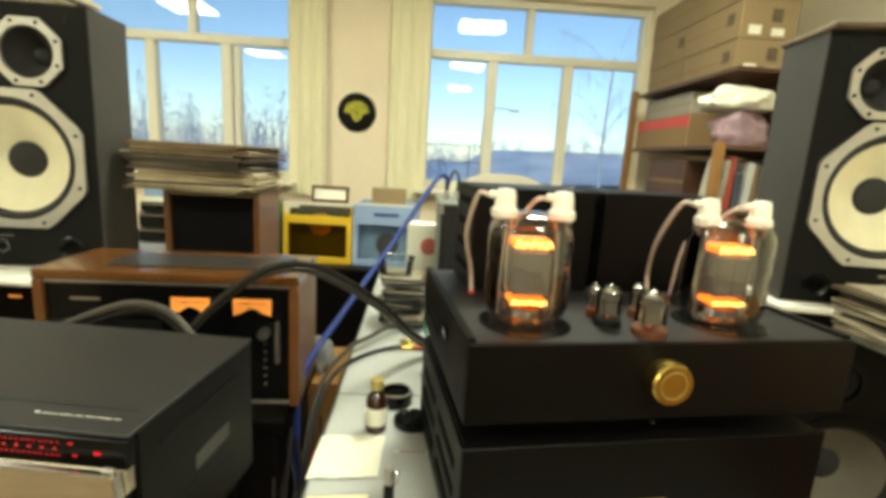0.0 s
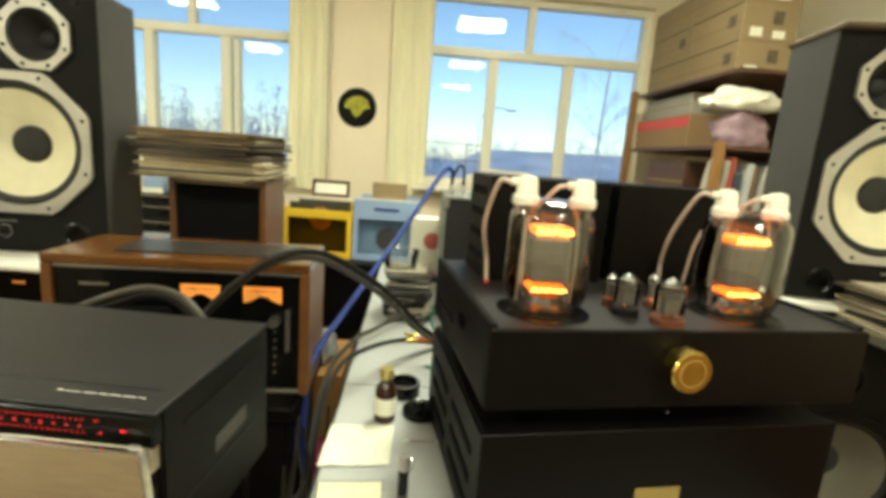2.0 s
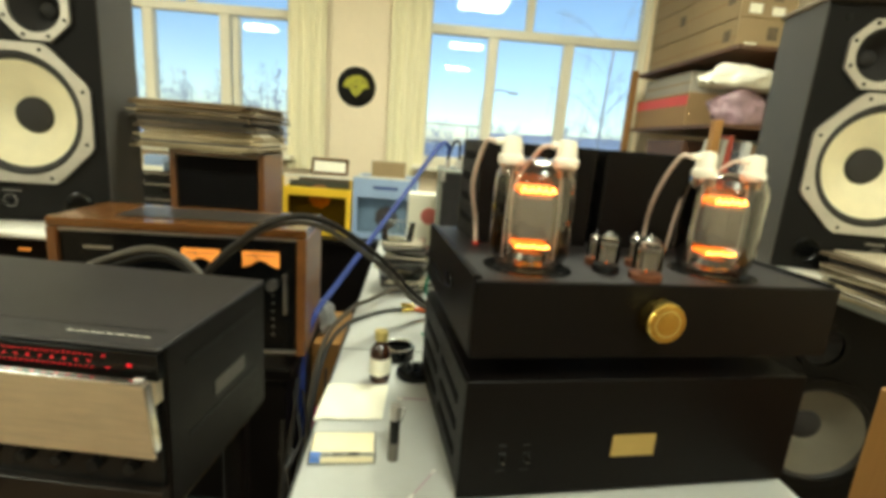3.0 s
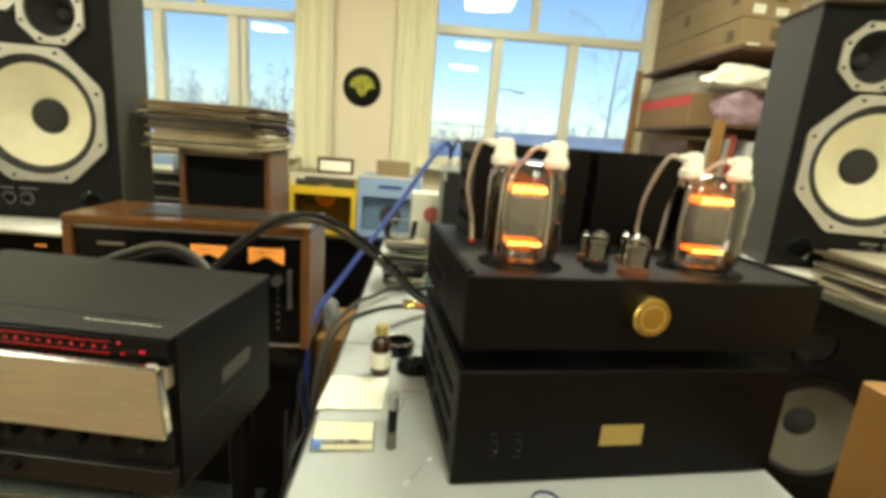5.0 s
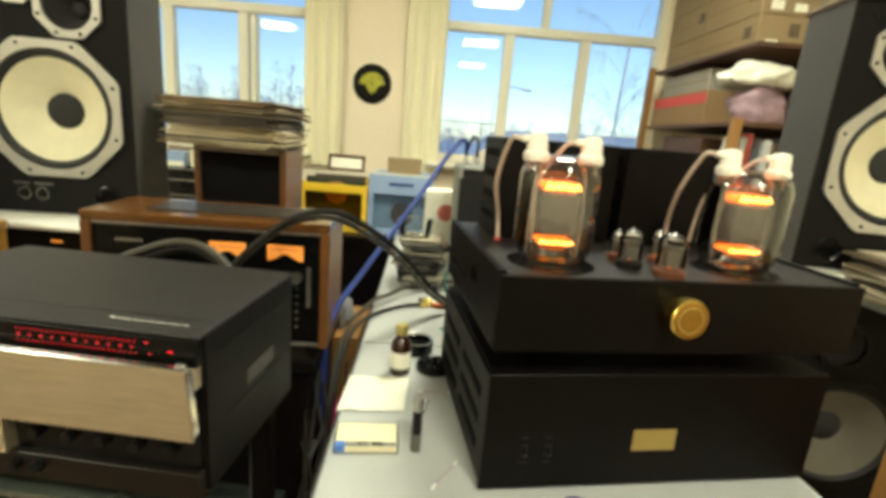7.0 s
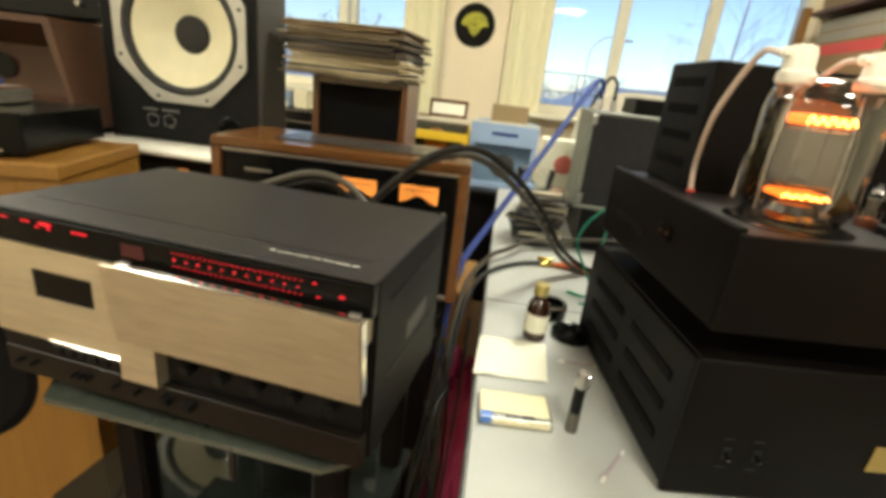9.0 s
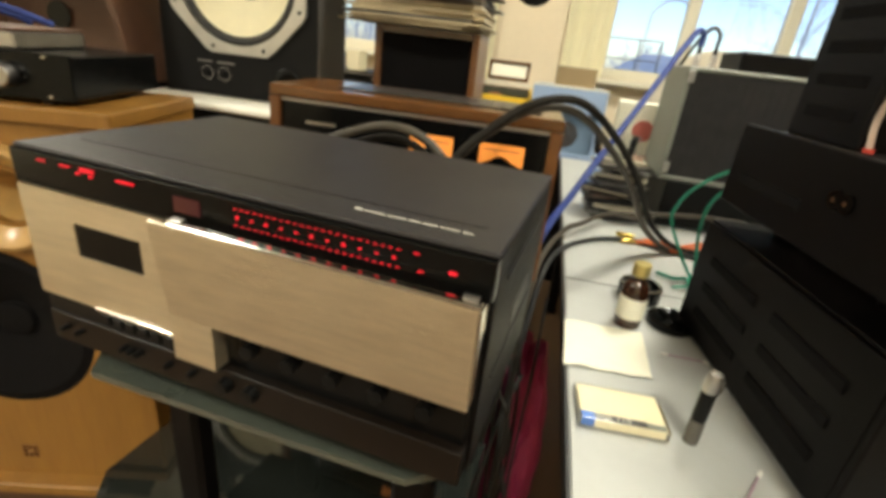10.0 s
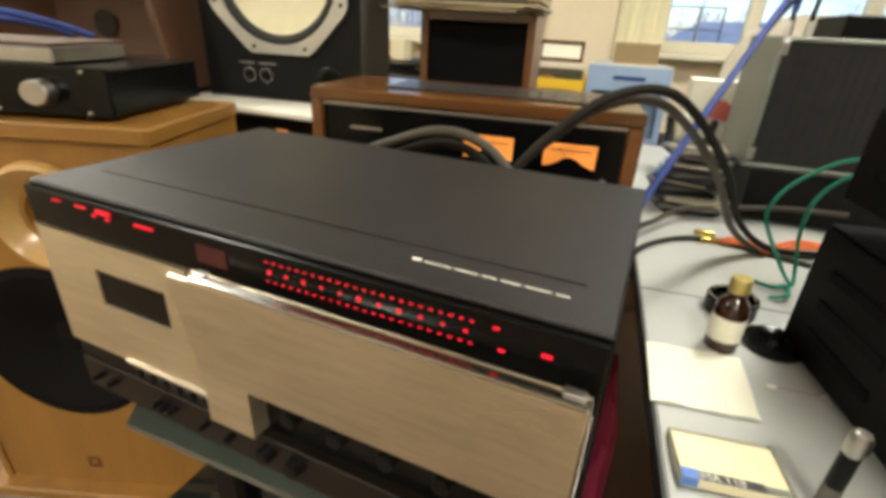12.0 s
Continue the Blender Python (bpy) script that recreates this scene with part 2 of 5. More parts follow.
def thing(name, m, label, category, group="", kind=""):
    ob = new(name)
    ob.empty_display_size = 0.05
    ob.matrix_world = m
    return tagged(ob, label, category, group, kind)


def solo(name, bm, material, label, category, group="", kind=""):
    return tagged(new(name, finish(name, bm, material)), label, category, group, kind)


def plate(pts, y0, y1):
    """A prism: outline of (x, z) pairs pushed from y0 to y1."""
    bm = bmesh.new()
    a = [bm.verts.new((x, y0, z)) for x, z in pts]
    b = [bm.verts.new((x, y1, z)) for x, z in pts]
    bm.faces.new(a), bm.faces.new(b[::-1])
    for k in range(len(pts)):
        j = (k + 1) % len(pts)
        bm.faces.new((a[k], b[k], b[j], a[j]))
    return bm


def ring_plate(outer, r, y0, y1, cx=0, cz=0, seg=48):
    """A plate with the outline outer(angle)->radius and a round hole of radius r, about (cx, cz)."""
    bm = bmesh.new()
    cols = []
    for k in range(seg):
        a = 2 * math.pi * k / seg
        R = outer(a)
        cols.append([bm.verts.new((cx + q * math.cos(a), y, cz + q * math.sin(a))) for q, y in ((r, y0), (R, y0), (R, y1), (r, y1))])
    for k in range(seg):
        a, b = cols[k], cols[(k + 1) % seg]
        for i in range(4):
            bm.faces.new((a[i], a[(i + 1) % 4], b[(i + 1) % 4], b[i]))
    return bm


def octagon(half, cut):
    """Radius of a square of that half width with cut corners."""
    def R(a):
        c, s = abs(math.cos(a)), abs(math.sin(a))
        return min(half / max(c, s), (2 * half - cut) / (c + s))
    return R


# ---- room ----
X0, X1, Y0, Y1, H = -4.6, 2.55, -5.2, 3.86, 3.0
SILL, TOP = 1.08, 2.55
WIN = [(-2.80, -1.12), (-0.13, 1.63)]


def structure(name, bm, material, label, category):
    return solo(name, bm, material, label, category, kind="structure")


structure("floor", box(X0 - 0.2, X1 + 0.2, Y0 - 0.2, Y1 + 0.3, -0.12, 0), FLOOR, "worn brown laminate floor", "floor")
structure("ceiling", box(X0 - 0.2, X1 + 0.2, Y0 - 0.2, Y1 + 0.3, H, H + 0.12), CEIL, "plain white painted ceiling", "ceiling")
structure("wall_west", box(X0 - 0.2, X0, Y0, Y1 + 0.3, 0, H), WALL, "plain cream painted wall", "wall")
structure("wall_east", box(X1, X1 + 0.2, Y0, Y1 + 0.3, 0, H), WALL, "plain cream painted wall", "wall")
structure("wall_south", box(X0 - 0.2, X1 + 0.2, Y0 - 0.2, Y0, 0, H), WALL, "plain cream painted wall", "wall")
bm = bmesh.new()
xs = [X0] + [x for w in WIN for x in w] + [X1]
for i in range(0, len(xs), 2):
    add_box(bm, xs[i], xs[i + 1], Y1, Y1 + 0.3, 0, H)
for a, b in WIN:
    add_box(bm, a, b, Y1, Y1 + 0.3, 0, SILL)
    add_box(bm, a, b, Y1, Y1 + 0.3, TOP, H)
structure("wall_north", bm, PILLAR, "pale painted wall between two wide windows", "wall")


def window(name, x0, x1, upper, lower, double=()):
    """Plastic window: outer frame, transom, mullions, panes and sill."""
    w = thing(name, pose(0, 0, 0), "wide white-framed window with a transom, blue dusk outside", "window", kind="structure")
    y0, y1, T = Y1 + 0.06, Y1 + 0.13, 2.125
    bm = bmesh.new()
    for a, b, c, d in ((x0, x1, SILL, SILL + 0.07), (x0, x1, TOP - 0.06, TOP), (x0, x0 + 0.06, SILL + 0.07, TOP - 0.06), (x1 - 0.06, x1, SILL + 0.07, TOP - 0.06)):
        add_box(bm, a, b, y0, y1, c, d, 0.006)
    part("window_frame", bm, FRAME, w)
    part("transom", box(x0 + 0.06, x1 - 0.06, y0 - 0.004, y1, T - 0.035, T + 0.035, 0.008), FRAME, w)
    part("window_sill", box(x0 - 0.03, x1 + 0.03, Y1 - 0.16, Y1 + 0.06, SILL - 0.04, SILL, 0.01), FRAME, w)
    for x in upper:
        part("mullion", box(x - 0.03, x + 0.03, y0, y1, T + 0.035, TOP - 0.06, 0.006), FRAME, w)
    for x in lower:
        part("mullion", box(x - 0.04, x + 0.04, y0 - 0.006, y1, SILL + 0.07, T - 0.035, 0.008), FRAME, w)
    for x in double:
        part("open_casement_edge", box(x - 0.022, x + 0.022, y0 - 0.03, y1 - 0.02, SILL + 0.09, T - 0.05, 0.006), FRAME, w)
    for cuts, z0, z1 in ((upper, T + 0.035, TOP - 0.06), (lower, SILL + 0.07, T - 0.035)):
        e = [x0 + 0.06, *cuts, x1 - 0.06]
        for a, b in zip(e, e[1:]):
            p = part("pane", box(a + 0.002, b - 0.002, y0 + 0.03, y0 + 0.034, z0, z1), PANE, w)
            p.visible_shadow = False
    return w


window("window_1", *WIN[0], [-1.91], [-2.235, -1.655], [-1.565])
window("window_2", *WIN[1], [0.685], [0.415, 1.015])
part("window_handle", box(0.425, 0.442, Y1 + 0.03, Y1 + 0.056, 1.62, 1.74, 0.005), FRAME, bpy.data.objects["window_2"])


def curtain(x0, x1, seed):
    """Gathered cloth hanging in even soft folds, down to the sill's height."""
    bm = bmesh.new()
    n, rows_z = 48, [0.98, 1.5, 2.1, 2.72]
    grid = []
    for side in (0, 0.006):
        for z in rows_z:
            grid.append([bm.verts.new((x0 + (x1 - x0) * k / n, Y1 - 0.05 + side + 0.010 * math.sin(k * 0.42 + seed) + 0.004 * math.sin(k * 1.7 + z + seed), z)) for k in range(n + 1)])
    for s in (0, 4):
        for j in range(3):
            for k in range(n):
                bm.faces.new((grid[s + j][k], grid[s + j][k + 1], grid[s + j + 1][k + 1], grid[s + j + 1][k]))
    return solo("curtain", bm, CURTAIN, "gathered cream curtain hanging beside a window", "curtain", "curtains at the windows")


curtain(-1.145, -0.86, 0)
curtain(-0.375, -0.085, 2)

# ceiling lamps, two rows
for x in (-3.05, 0.5):
    for y in (1.68, -0.95, -3.6):
        lamp = thing("ceiling_light", pose(x, y, H), "square fluorescent ceiling light with four lit tubes", "ceiling light", "ceiling lights")
        bm = box(-0.3, 0.3, -0.3, 0.3, -0.02, 0)
        for s in (-1, 1):
            add_box(bm, s * 0.3 - 0.01, s * 0.3 + 0.01, -0.3, 0.3, -0.07, -0.02)
            add_box(bm, -0.29, 0.29, s * 0.3 - 0.01, s * 0.3 + 0.01, -0.07, -0.02)
        part("housing", bm, WHITE, lamp)
        for k in range(4):
            part("tube", lathe([(0.0, -0.28), (0.013, -0.28), (0.013, 0.28), (0, 0.28)], (-0.21 + 0.14 * k, 0, -0.045), FWD, 10), TUBE_LIT, lamp)
        li = new("ceiling_light_glow", bpy.data.lights.new("ceiling_light_glow", "AREA"))
        li.data.shape, li.data.size, li.data.energy, li.data.color = "SQUARE", 0.56, 46.0, (1.0, 0.98, 0.81)
        li.matrix_world = pose(x, y, H - 0.08)

# ---- outside ----
structure("ground", box(-400, 400, Y1 + 2, 900, -4.6, -4.5), SNOW, "snow-covered ground reaching the horizon", "ground")


# ---- big structures in the room ----
def table():
    t = thing("table", pose(0, 0, 0), "long light-grey topped table with a dark edge", "table")
    m = pose(-0.204, 0.52, 0.75, 0, 0, 1.6)
    part("tabletop", box(0, 0.822, -0.12, 1.9, -0.026, 0, 0.003, m=m), TABLE, t)
    bm = bmesh.new()
    add_box(bm, -0.004, 0, -0.12, 1.9, -0.028, -0.001, m=m)
    part("edge_band", bm, TABLE_EDGE, t, "dark edge band")
    part("seam", box(0.001, 0.821, 0.545, 0.548, 0, 0.0006, m=m), CABLE_GREY, t, "thin joint between two tops")
    part("underframe", box(0.06, 0.78, -0.04, 1.84, -0.09, -0.026, 0.003, m=m), TABLE_EDGE, t)
    for x in (0.07, 0.72):
        for y in (-0.02, 1.77):
            part("leg", box(x, x + 0.05, y, y + 0.05, -0.75, -0.09, 0.004, m=m), BLACK, t)
    return t


table()


# ---- cassette deck on its glass rack ----
DECK = pose(-0.780, 0.468, 0.845, 0, 0, -5.3) @ Matrix.Diagonal((0.963, 0.96, 0.975, 1))


def window_plate(x0, x1, z0, z1, a0, a1, c0, c1, y0, y1):
    """A plate from y0 to y1 with a rectangular opening."""
    bm = bmesh.new()
    out = ((x0, z0), (x1, z0), (x1, z1), (x0, z1))
    inn = ((a0, c0), (a1, c0), (a1, c1), (a0, c1))
    cols = [[bm.verts.new((x, y, z)) for (x, z), y in ((o, y0), (o, y1), (i, y1), (i, y0))] for o, i in zip(out, inn)]
    for k in range(4):
        p, q = cols[k], cols[(k + 1) % 4]
        for j in range(4):
            bm.faces.new((p[j], q[j], q[(j + 1) % 4], p[(j + 1) % 4]))
    return bm


def deck():
    d = thing("cassette_deck", DECK, "large cassette deck, charcoal lid, brushed champagne front, red display lit", "cassette deck")
    W, D, Z = 0.491, 0.275, 0.198
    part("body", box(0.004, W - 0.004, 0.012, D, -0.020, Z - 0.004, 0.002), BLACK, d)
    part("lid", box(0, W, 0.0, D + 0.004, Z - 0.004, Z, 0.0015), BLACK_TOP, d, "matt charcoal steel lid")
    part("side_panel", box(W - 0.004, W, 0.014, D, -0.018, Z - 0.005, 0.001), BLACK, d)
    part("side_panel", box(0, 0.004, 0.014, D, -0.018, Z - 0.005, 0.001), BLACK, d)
    part("lid_groove", box(0.03, 0.47, 0.046, 0.047, Z, Z + 0.0004), GLOSS, d)
    # maker's lettering, drawn as bars
    x = 0.362
    for k, w in enumerate((0.006, 0.018, 0.015, 0.009, 0.012, 0.015, 0.008)):
        part("lettering", box(x, x + w, 0.0268, 0.0277 if k else 0.0294, Z, Z + 0.0005), WHITE, d, "small pale lettering bar")
        x += w + 0.003
    # display strip
    part("display_strip", box(0.0, W, -0.004, 0.012, 0.160, Z - 0.004, 0.0015), GLOSS, d, "gloss black display strip")
    disp = part("level_display", box(0.262, 0.425, -0.0046, -0.004, 0.168, 0.190), GLOSS, d)
    for z in (0.186, 0.1715):
        for k in range(24):
            part("led", box(0.268 + 0.0064 * k, 0.2706 + 0.0064 * k, -0.0052, -0.0046, z, z + 0.0009), LED, disp)
    for k in range(11):
        h = 0.0028 if k in (0, 2, 5, 7) else 0.0016
        part("led", box(0.270 + 0.0142 * k, 0.2725 + 0.0142 * k, -0.0056, -0.0046, 0.1793 - h / 2, 0.1793 + h / 2), LED, disp)
    for x, w, z, h in ((0.040, 0.010, 0.187, 0.0012), (0.070, 0.012, 0.187, 0.0014), (0.096, 0.016, 0.186, 0.0034), (0.090, 0.004, 0.1825, 0.002), (0.106, 0.004, 0.182, 0.002), (0.140, 0.020, 0.1845, 0.002), (0.429, 0.004, 0.186, 0.001), (0.433, 0.004, 0.1725, 0.001), (0.457, 0.006, 0.177, 0.002)):
        part("indicator_led", box(x, x + w, -0.0056, -0.004, z, z + h), LED, d)
    part("counter_window", box(0.204, 0.232, -0.0052, -0.004, 0.171, 0.185), LED_DIM, d, "dim red counter window")
    # left front plate with the cassette window
    part("cassette_door", window_plate(0.004, 0.1878, 0.040, 0.1595, 0.073, 0.158, 0.096, 0.1315, -0.006, 0.012), SILVER, d, "brushed champagne cassette door")
    part("door_seam", box(0.1866, 0.1876, -0.0065, -0.0061, 0.058, 0.146), GLOSS, d, "dark door seam")
    part("cassette_window", box(0.0732, 0.1578, -0.0045, 0.010, 0.0962, 0.1313), GLOSS, d, "dark cassette window")
    part("front_plate", box(0.1895, W - 0.004, -0.003, 0.012, 0.130, 0.1595, 0.001), SILVER, d, "brushed plate behind the flap")
    # flap over the controls, hinged below and tipped forward
    f = part("flap", plate([(0.0, -0.004), (0.297, -0.004), (0.297, 0.094), (0.0, 0.094)], -0.002, 0.002), SILVER, d, "hinged brushed front flap, tipped open")
    f.matrix_local = pose(0.1895, -0.009, 0.071, 7, 0, 0)
    part("flap_lip", box(0.022, 0.297, -0.002, 0.0055, 0.0943, 0.0968, 0.0006), CHROME, f, "bright polished top lip")
    part("flap_edge", box(0.2974, 0.2995, -0.002, 0.009, 0.004, 0.094, 0.0006), CHROME, f)
    for x in (0.022, 0.283):
        part("flap_hinge", box(x, x + 0.012, 0.003, 0.009, 0.097, 0.099, 0.0006), STEEL, f)
    part("front_post", box(0.1895, 0.2385, -0.0105, 0.012, 0.018, 0.0665), SILVER, d, "brushed lower front post")
    # control bay and lower strip
    part("control_bay", box(0.239, W - 0.006, 0.006, 0.014, 0.012, 0.130), GLOSS, d, "recessed black control bay")
    for k in range(5):
        part("control_knob", lathe([(0.0, 0.0), (0.0075, 0.0), (0.007, 0.009), (0.0, 0.0095)], (0.268 + 0.045 * k, 0.006, 0.043), FWD, 16), BLACK_PLASTIC, d)
    part("lower_strip", box(0.004, W - 0.004, -0.004, 0.014, -0.020, 0.0165, 0.001), STRIP, d, "lower control strip, brown oak reflection painted in")
    part("lower_panel", box(0.004, 0.189, -0.002, 0.012, 0.017, 0.0395), BLACK_PLASTIC, d)
    part("button_bar", box(0.084, 0.186, -0.009, -0.002, 0.0385, 0.0425, 0.001), CHROME, d, "bright piano-key rail")
    for k in range(6):
        part("button", box(0.086 + 0.0168 * k, 0.099 + 0.0168 * k, -0.007, -0.002, 0.022, 0.035, 0.0015), BLACK_PLASTIC, d)
    for x in (0.03, 0.052, 0.115, 0.125, 0.135, 0.175, 0.205, 0.245, 0.275):
        q = 0.0085 if x > 0.24 else 0.0035
        part("toggle", lathe([(0, 0), (q, 0), (q * 0.85, 0.010), (0, 0.011)], (x, -0.004, 0.002), FWD, 14), BLACK_PLASTIC, d)
    # right flank: ribs, and a grey plate for the recessed grip's highlight
    part("flank_grip_highlight", box(W, W + 0.001, 0.115, 0.20, 0.078, 0.100), GREY_SIDE, d, "grey plate painted as the recessed grip's highlight")
    part("flank_rib", box(W, W + 0.0015, 0.05, 0.24, 0.158, 0.161), BLACK_PLASTIC, d)
    part("flank_rib", box(W, W + 0.0015, 0.05, 0.24, 0.060, 0.063), BLACK_PLASTIC, d)
    for x in (0.05, W - 0.05):
        for y in (0.04, D - 0.05):
            part("foot", lathe([(0, -0.0255), (0.016, -0.0255), (0.018, 0), (0, 0)], (x, y, -0.0195), UP, 16), RUBBER, d)


deck()


def rack():
    r = thing("equipment_rack", pose(-0.780, 0.468, 0, 0, 0, -5.3), "black metal rack with greenish glass shelves", "rack")
    for z in (0.8005, 0.585, 0.25):
        e = 0.0 if z > 0.8 else 0.045
        p = [(0.056 - e, -0.010), (0.42, 0.006), (0.45, 0.03), (0.45, 0.30), (0.030 - e, 0.30), (0.030 - e, 0.025)]
        bm = bmesh.new()
        a = [bm.verts.new((x, y, z - 0.008)) for x, y in p]
        b = [bm.verts.new((x, y, z)) for x, y in p]
        bm.faces.new(a[::-1]), bm.faces.new(b)
        for k in range(6):
            bm.faces.new((a[k], a[(k + 1) % 6], b[(k + 1) % 6], b[k]))
        part("glass_shelf", bm, SHELF_GLASS if z > 0.8 else SHADED_GLASS, r, "smoky green glass shelf, lower ones painted as shaded")
    for x in (0.12, 0.40):
        for y in (0.02, 0.25):
            part("post", box(x, x + 0.04, y, y + 0.03, 0.02, 0.792, 0.006), BLACK, r)
            for z in (0.780, 0.565):
                part("clamp", lathe([(0, 0), (0.01, 0), (0.01, 0.012), (0, 0.012)], (x + 0.02, y + 0.015, z), UP, 12), CHROME, r)
            part("foot", lathe([(0, 0), (0.022, 0), (0.018, 0.02), (0, 0.02)], (x + 0.02, y + 0.015, 0), UP, 12), RUBBER, r)
    part("cross_bar", box(0.12, 0.44, 0.26, 0.28, 0.50, 0.53, 0.003), BLACK, r)


rack()


# ---- valve amplifier in two cases ----
AMP = pose(0.041, 0.556, 0.0, 0, 0, 8.3)


def vents(bm, x0, x1, y0, y1, z0, z1, n, tilt=0):
    for k in range(n):
        h = (z1 - z0) / n
        add_box(bm, x0, x1, y0, y1, z0 + k * h + h * 0.3, z0 + k * h + h * 0.7)
    return bm


def power_supply():
    p = thing("power_supply_case", AMP @ pose(0, 0, 0.75), "matt black steel power supply case with a brass plate", "amplifier")
    W, D, Z = 0.574, 0.42, 0.200
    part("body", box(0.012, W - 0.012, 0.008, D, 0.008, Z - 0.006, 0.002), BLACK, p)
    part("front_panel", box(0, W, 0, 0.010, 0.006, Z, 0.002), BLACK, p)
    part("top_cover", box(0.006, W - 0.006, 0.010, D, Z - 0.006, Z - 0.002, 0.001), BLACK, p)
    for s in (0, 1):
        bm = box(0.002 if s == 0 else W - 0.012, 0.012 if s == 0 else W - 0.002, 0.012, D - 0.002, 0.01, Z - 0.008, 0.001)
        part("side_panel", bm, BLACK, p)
        for j in range(3):
            for k in range(2):
                x = -0.0005 if s == 0 else W - 0.003
                part("vent_slot", box(x, x + 0.0035, 0.05 + 0.18 * k, 0.19 + 0.18 * k, 0.045 + 0.045 * j, 0.060 + 0.045 * j, 0.001), GRILLE, p)
    part("brass_plate", box(0.241, 0.315, -0.0025, 0, 0.069, 0.106, 0.0008), BRASS_PLATE, p, "small plain brass plate")
    for x in (0.064, 0.102):
        sw = part("switch", box(x - 0.006, x + 0.006, -0.002, 0, 0.066, 0.084, 0.001), BLACK_PLASTIC, p)
        part("lever", lathe([(0, 0), (0.0022, 0), (0.003, 0.010), (0, 0.011)], (x, -0.002, 0.076), Matrix.Rotation(radians(110), 4, "X"), 10), CHROME_DARK, sw, "chrome toggle lever")
        part("switch_caption", box(x - 0.007, x + 0.007, -0.0006, 0, 0.052, 0.0538), CASE_FRONT, p)
        part("switch_caption", box(x - 0.006, x + 0.006, -0.0006, 0, 0.094, 0.096), CASE_FRONT, p)
    part("screw", lathe([(0, 0.002), (0.004, 0.0015), (0.005, 0), (0, 0)], (0.31, 0.05, Z - 0.002), UP, 12), CHROME, p)
    for x in (0.05, W - 0.05):
        for y in (0.05, D - 0.05):
            part("foot", lathe([(0, 0), (0.018, 0), (0.02, 0.009), (0, 0.009)], (x, y, 0), UP, 16), RUBBER, p)


power_supply()


def big_valve(a, x, y, z, spin):
    """Large transmitting valve: bulb, glowing electrodes and two ceramic top caps."""
    v = thing("power_valve", a @ pose(x, y, z, 0, 0, spin), "large glass transmitting valve with glowing orange electrodes and white top caps", "vacuum tube", "power valves")
    prof = [(0.040, -0.012), (0.052, -0.004), (0.058, 0.008), (0.0605, 0.022), (0.0605, 0.118), (0.058, 0.132), (0.050, 0.143), (0.036, 0.149), (0.0, 0.152)]
    b = part("bulb", lathe(prof, seg=48), TUBE_GLASS, v, "clear glass bulb")
    b.visible_shadow = False
    part("base", lathe([(0, -0.013), (0.045, -0.013), (0.044, -0.004), (0.03, 0.002), (0.026, 0.012), (0.0, 0.013)], seg=32), CHROME_DARK, v, "dull dark metal base")
    an = part("anode", box(-0.027, 0.027, -0.022, 0.022, 0.032, 0.098, 0.004), PLATE_GREY, v, "grey metal anode block")
    for k in range(4):
        part("anode_rib", box(-0.028, 0.028, -0.024, -0.022, 0.044 + 0.016 * k, 0.0458 + 0.016 * k), PLATE_GREY, an)
    for s in (-1, 0, 1):
        part("anode_fin", box(s * 0.021 - 0.001, s * 0.021 + 0.001, -0.0235, -0.022, 0.034, 0.100), PLATE_GREY, an)
    for z0, z1 in ((0.018, 0.026), (0.100, 0.112)):
        part("glowing_electrode", box(-0.027, 0.027, -0.020, 0.020, z0, z1, 0.003), HEATER, v, "glowing orange electrode end")
        for k in range(5):
            part("filament", tube([(-0.024 + 0.0105 * k, -0.0195, z0 + 0.001), (-0.021 + 0.0105 * k, -0.0207, z1 - 0.002 - 0.001 * (k % 2)), (-0.016 + 0.0105 * k, -0.0205, z0 + 0.002 + 0.001 * (k % 3))], 0.0013, 6, 4), HEATER_HOT, v)
    for s in (-1, 1):
        part("support_rod", tube([(s * 0.04, 0, 0.0), (s * 0.04, 0, 0.07), (s * 0.036, 0, 0.135)], 0.0015, 6), STEEL, v)
        c = part("top_cap", lathe([(0, 0.140), (0.017, 0.140), (0.019, 0.144), (0.019, 0.152), (0.0155, 0.155), (0.0145, 0.172), (0.012, 0.180), (0, 0.182)], (s * 0.041, 0, 0), UP, 24), CERAMIC, v, "white ceramic top cap")
        part("cap_arm", box(s * 0.041 - 0.025, s * 0.041 - 0.011, -0.006, 0.006, 0.166, 0.177, 0.003), CERAMIC, c)
        part("cap_neck", lathe([(0.012, 0.125), (0.016, 0.141), (0, 0.141)], (s * 0.041, 0, 0), UP, 20), TUBE_GLASS, v).visible_shadow = False
    return v


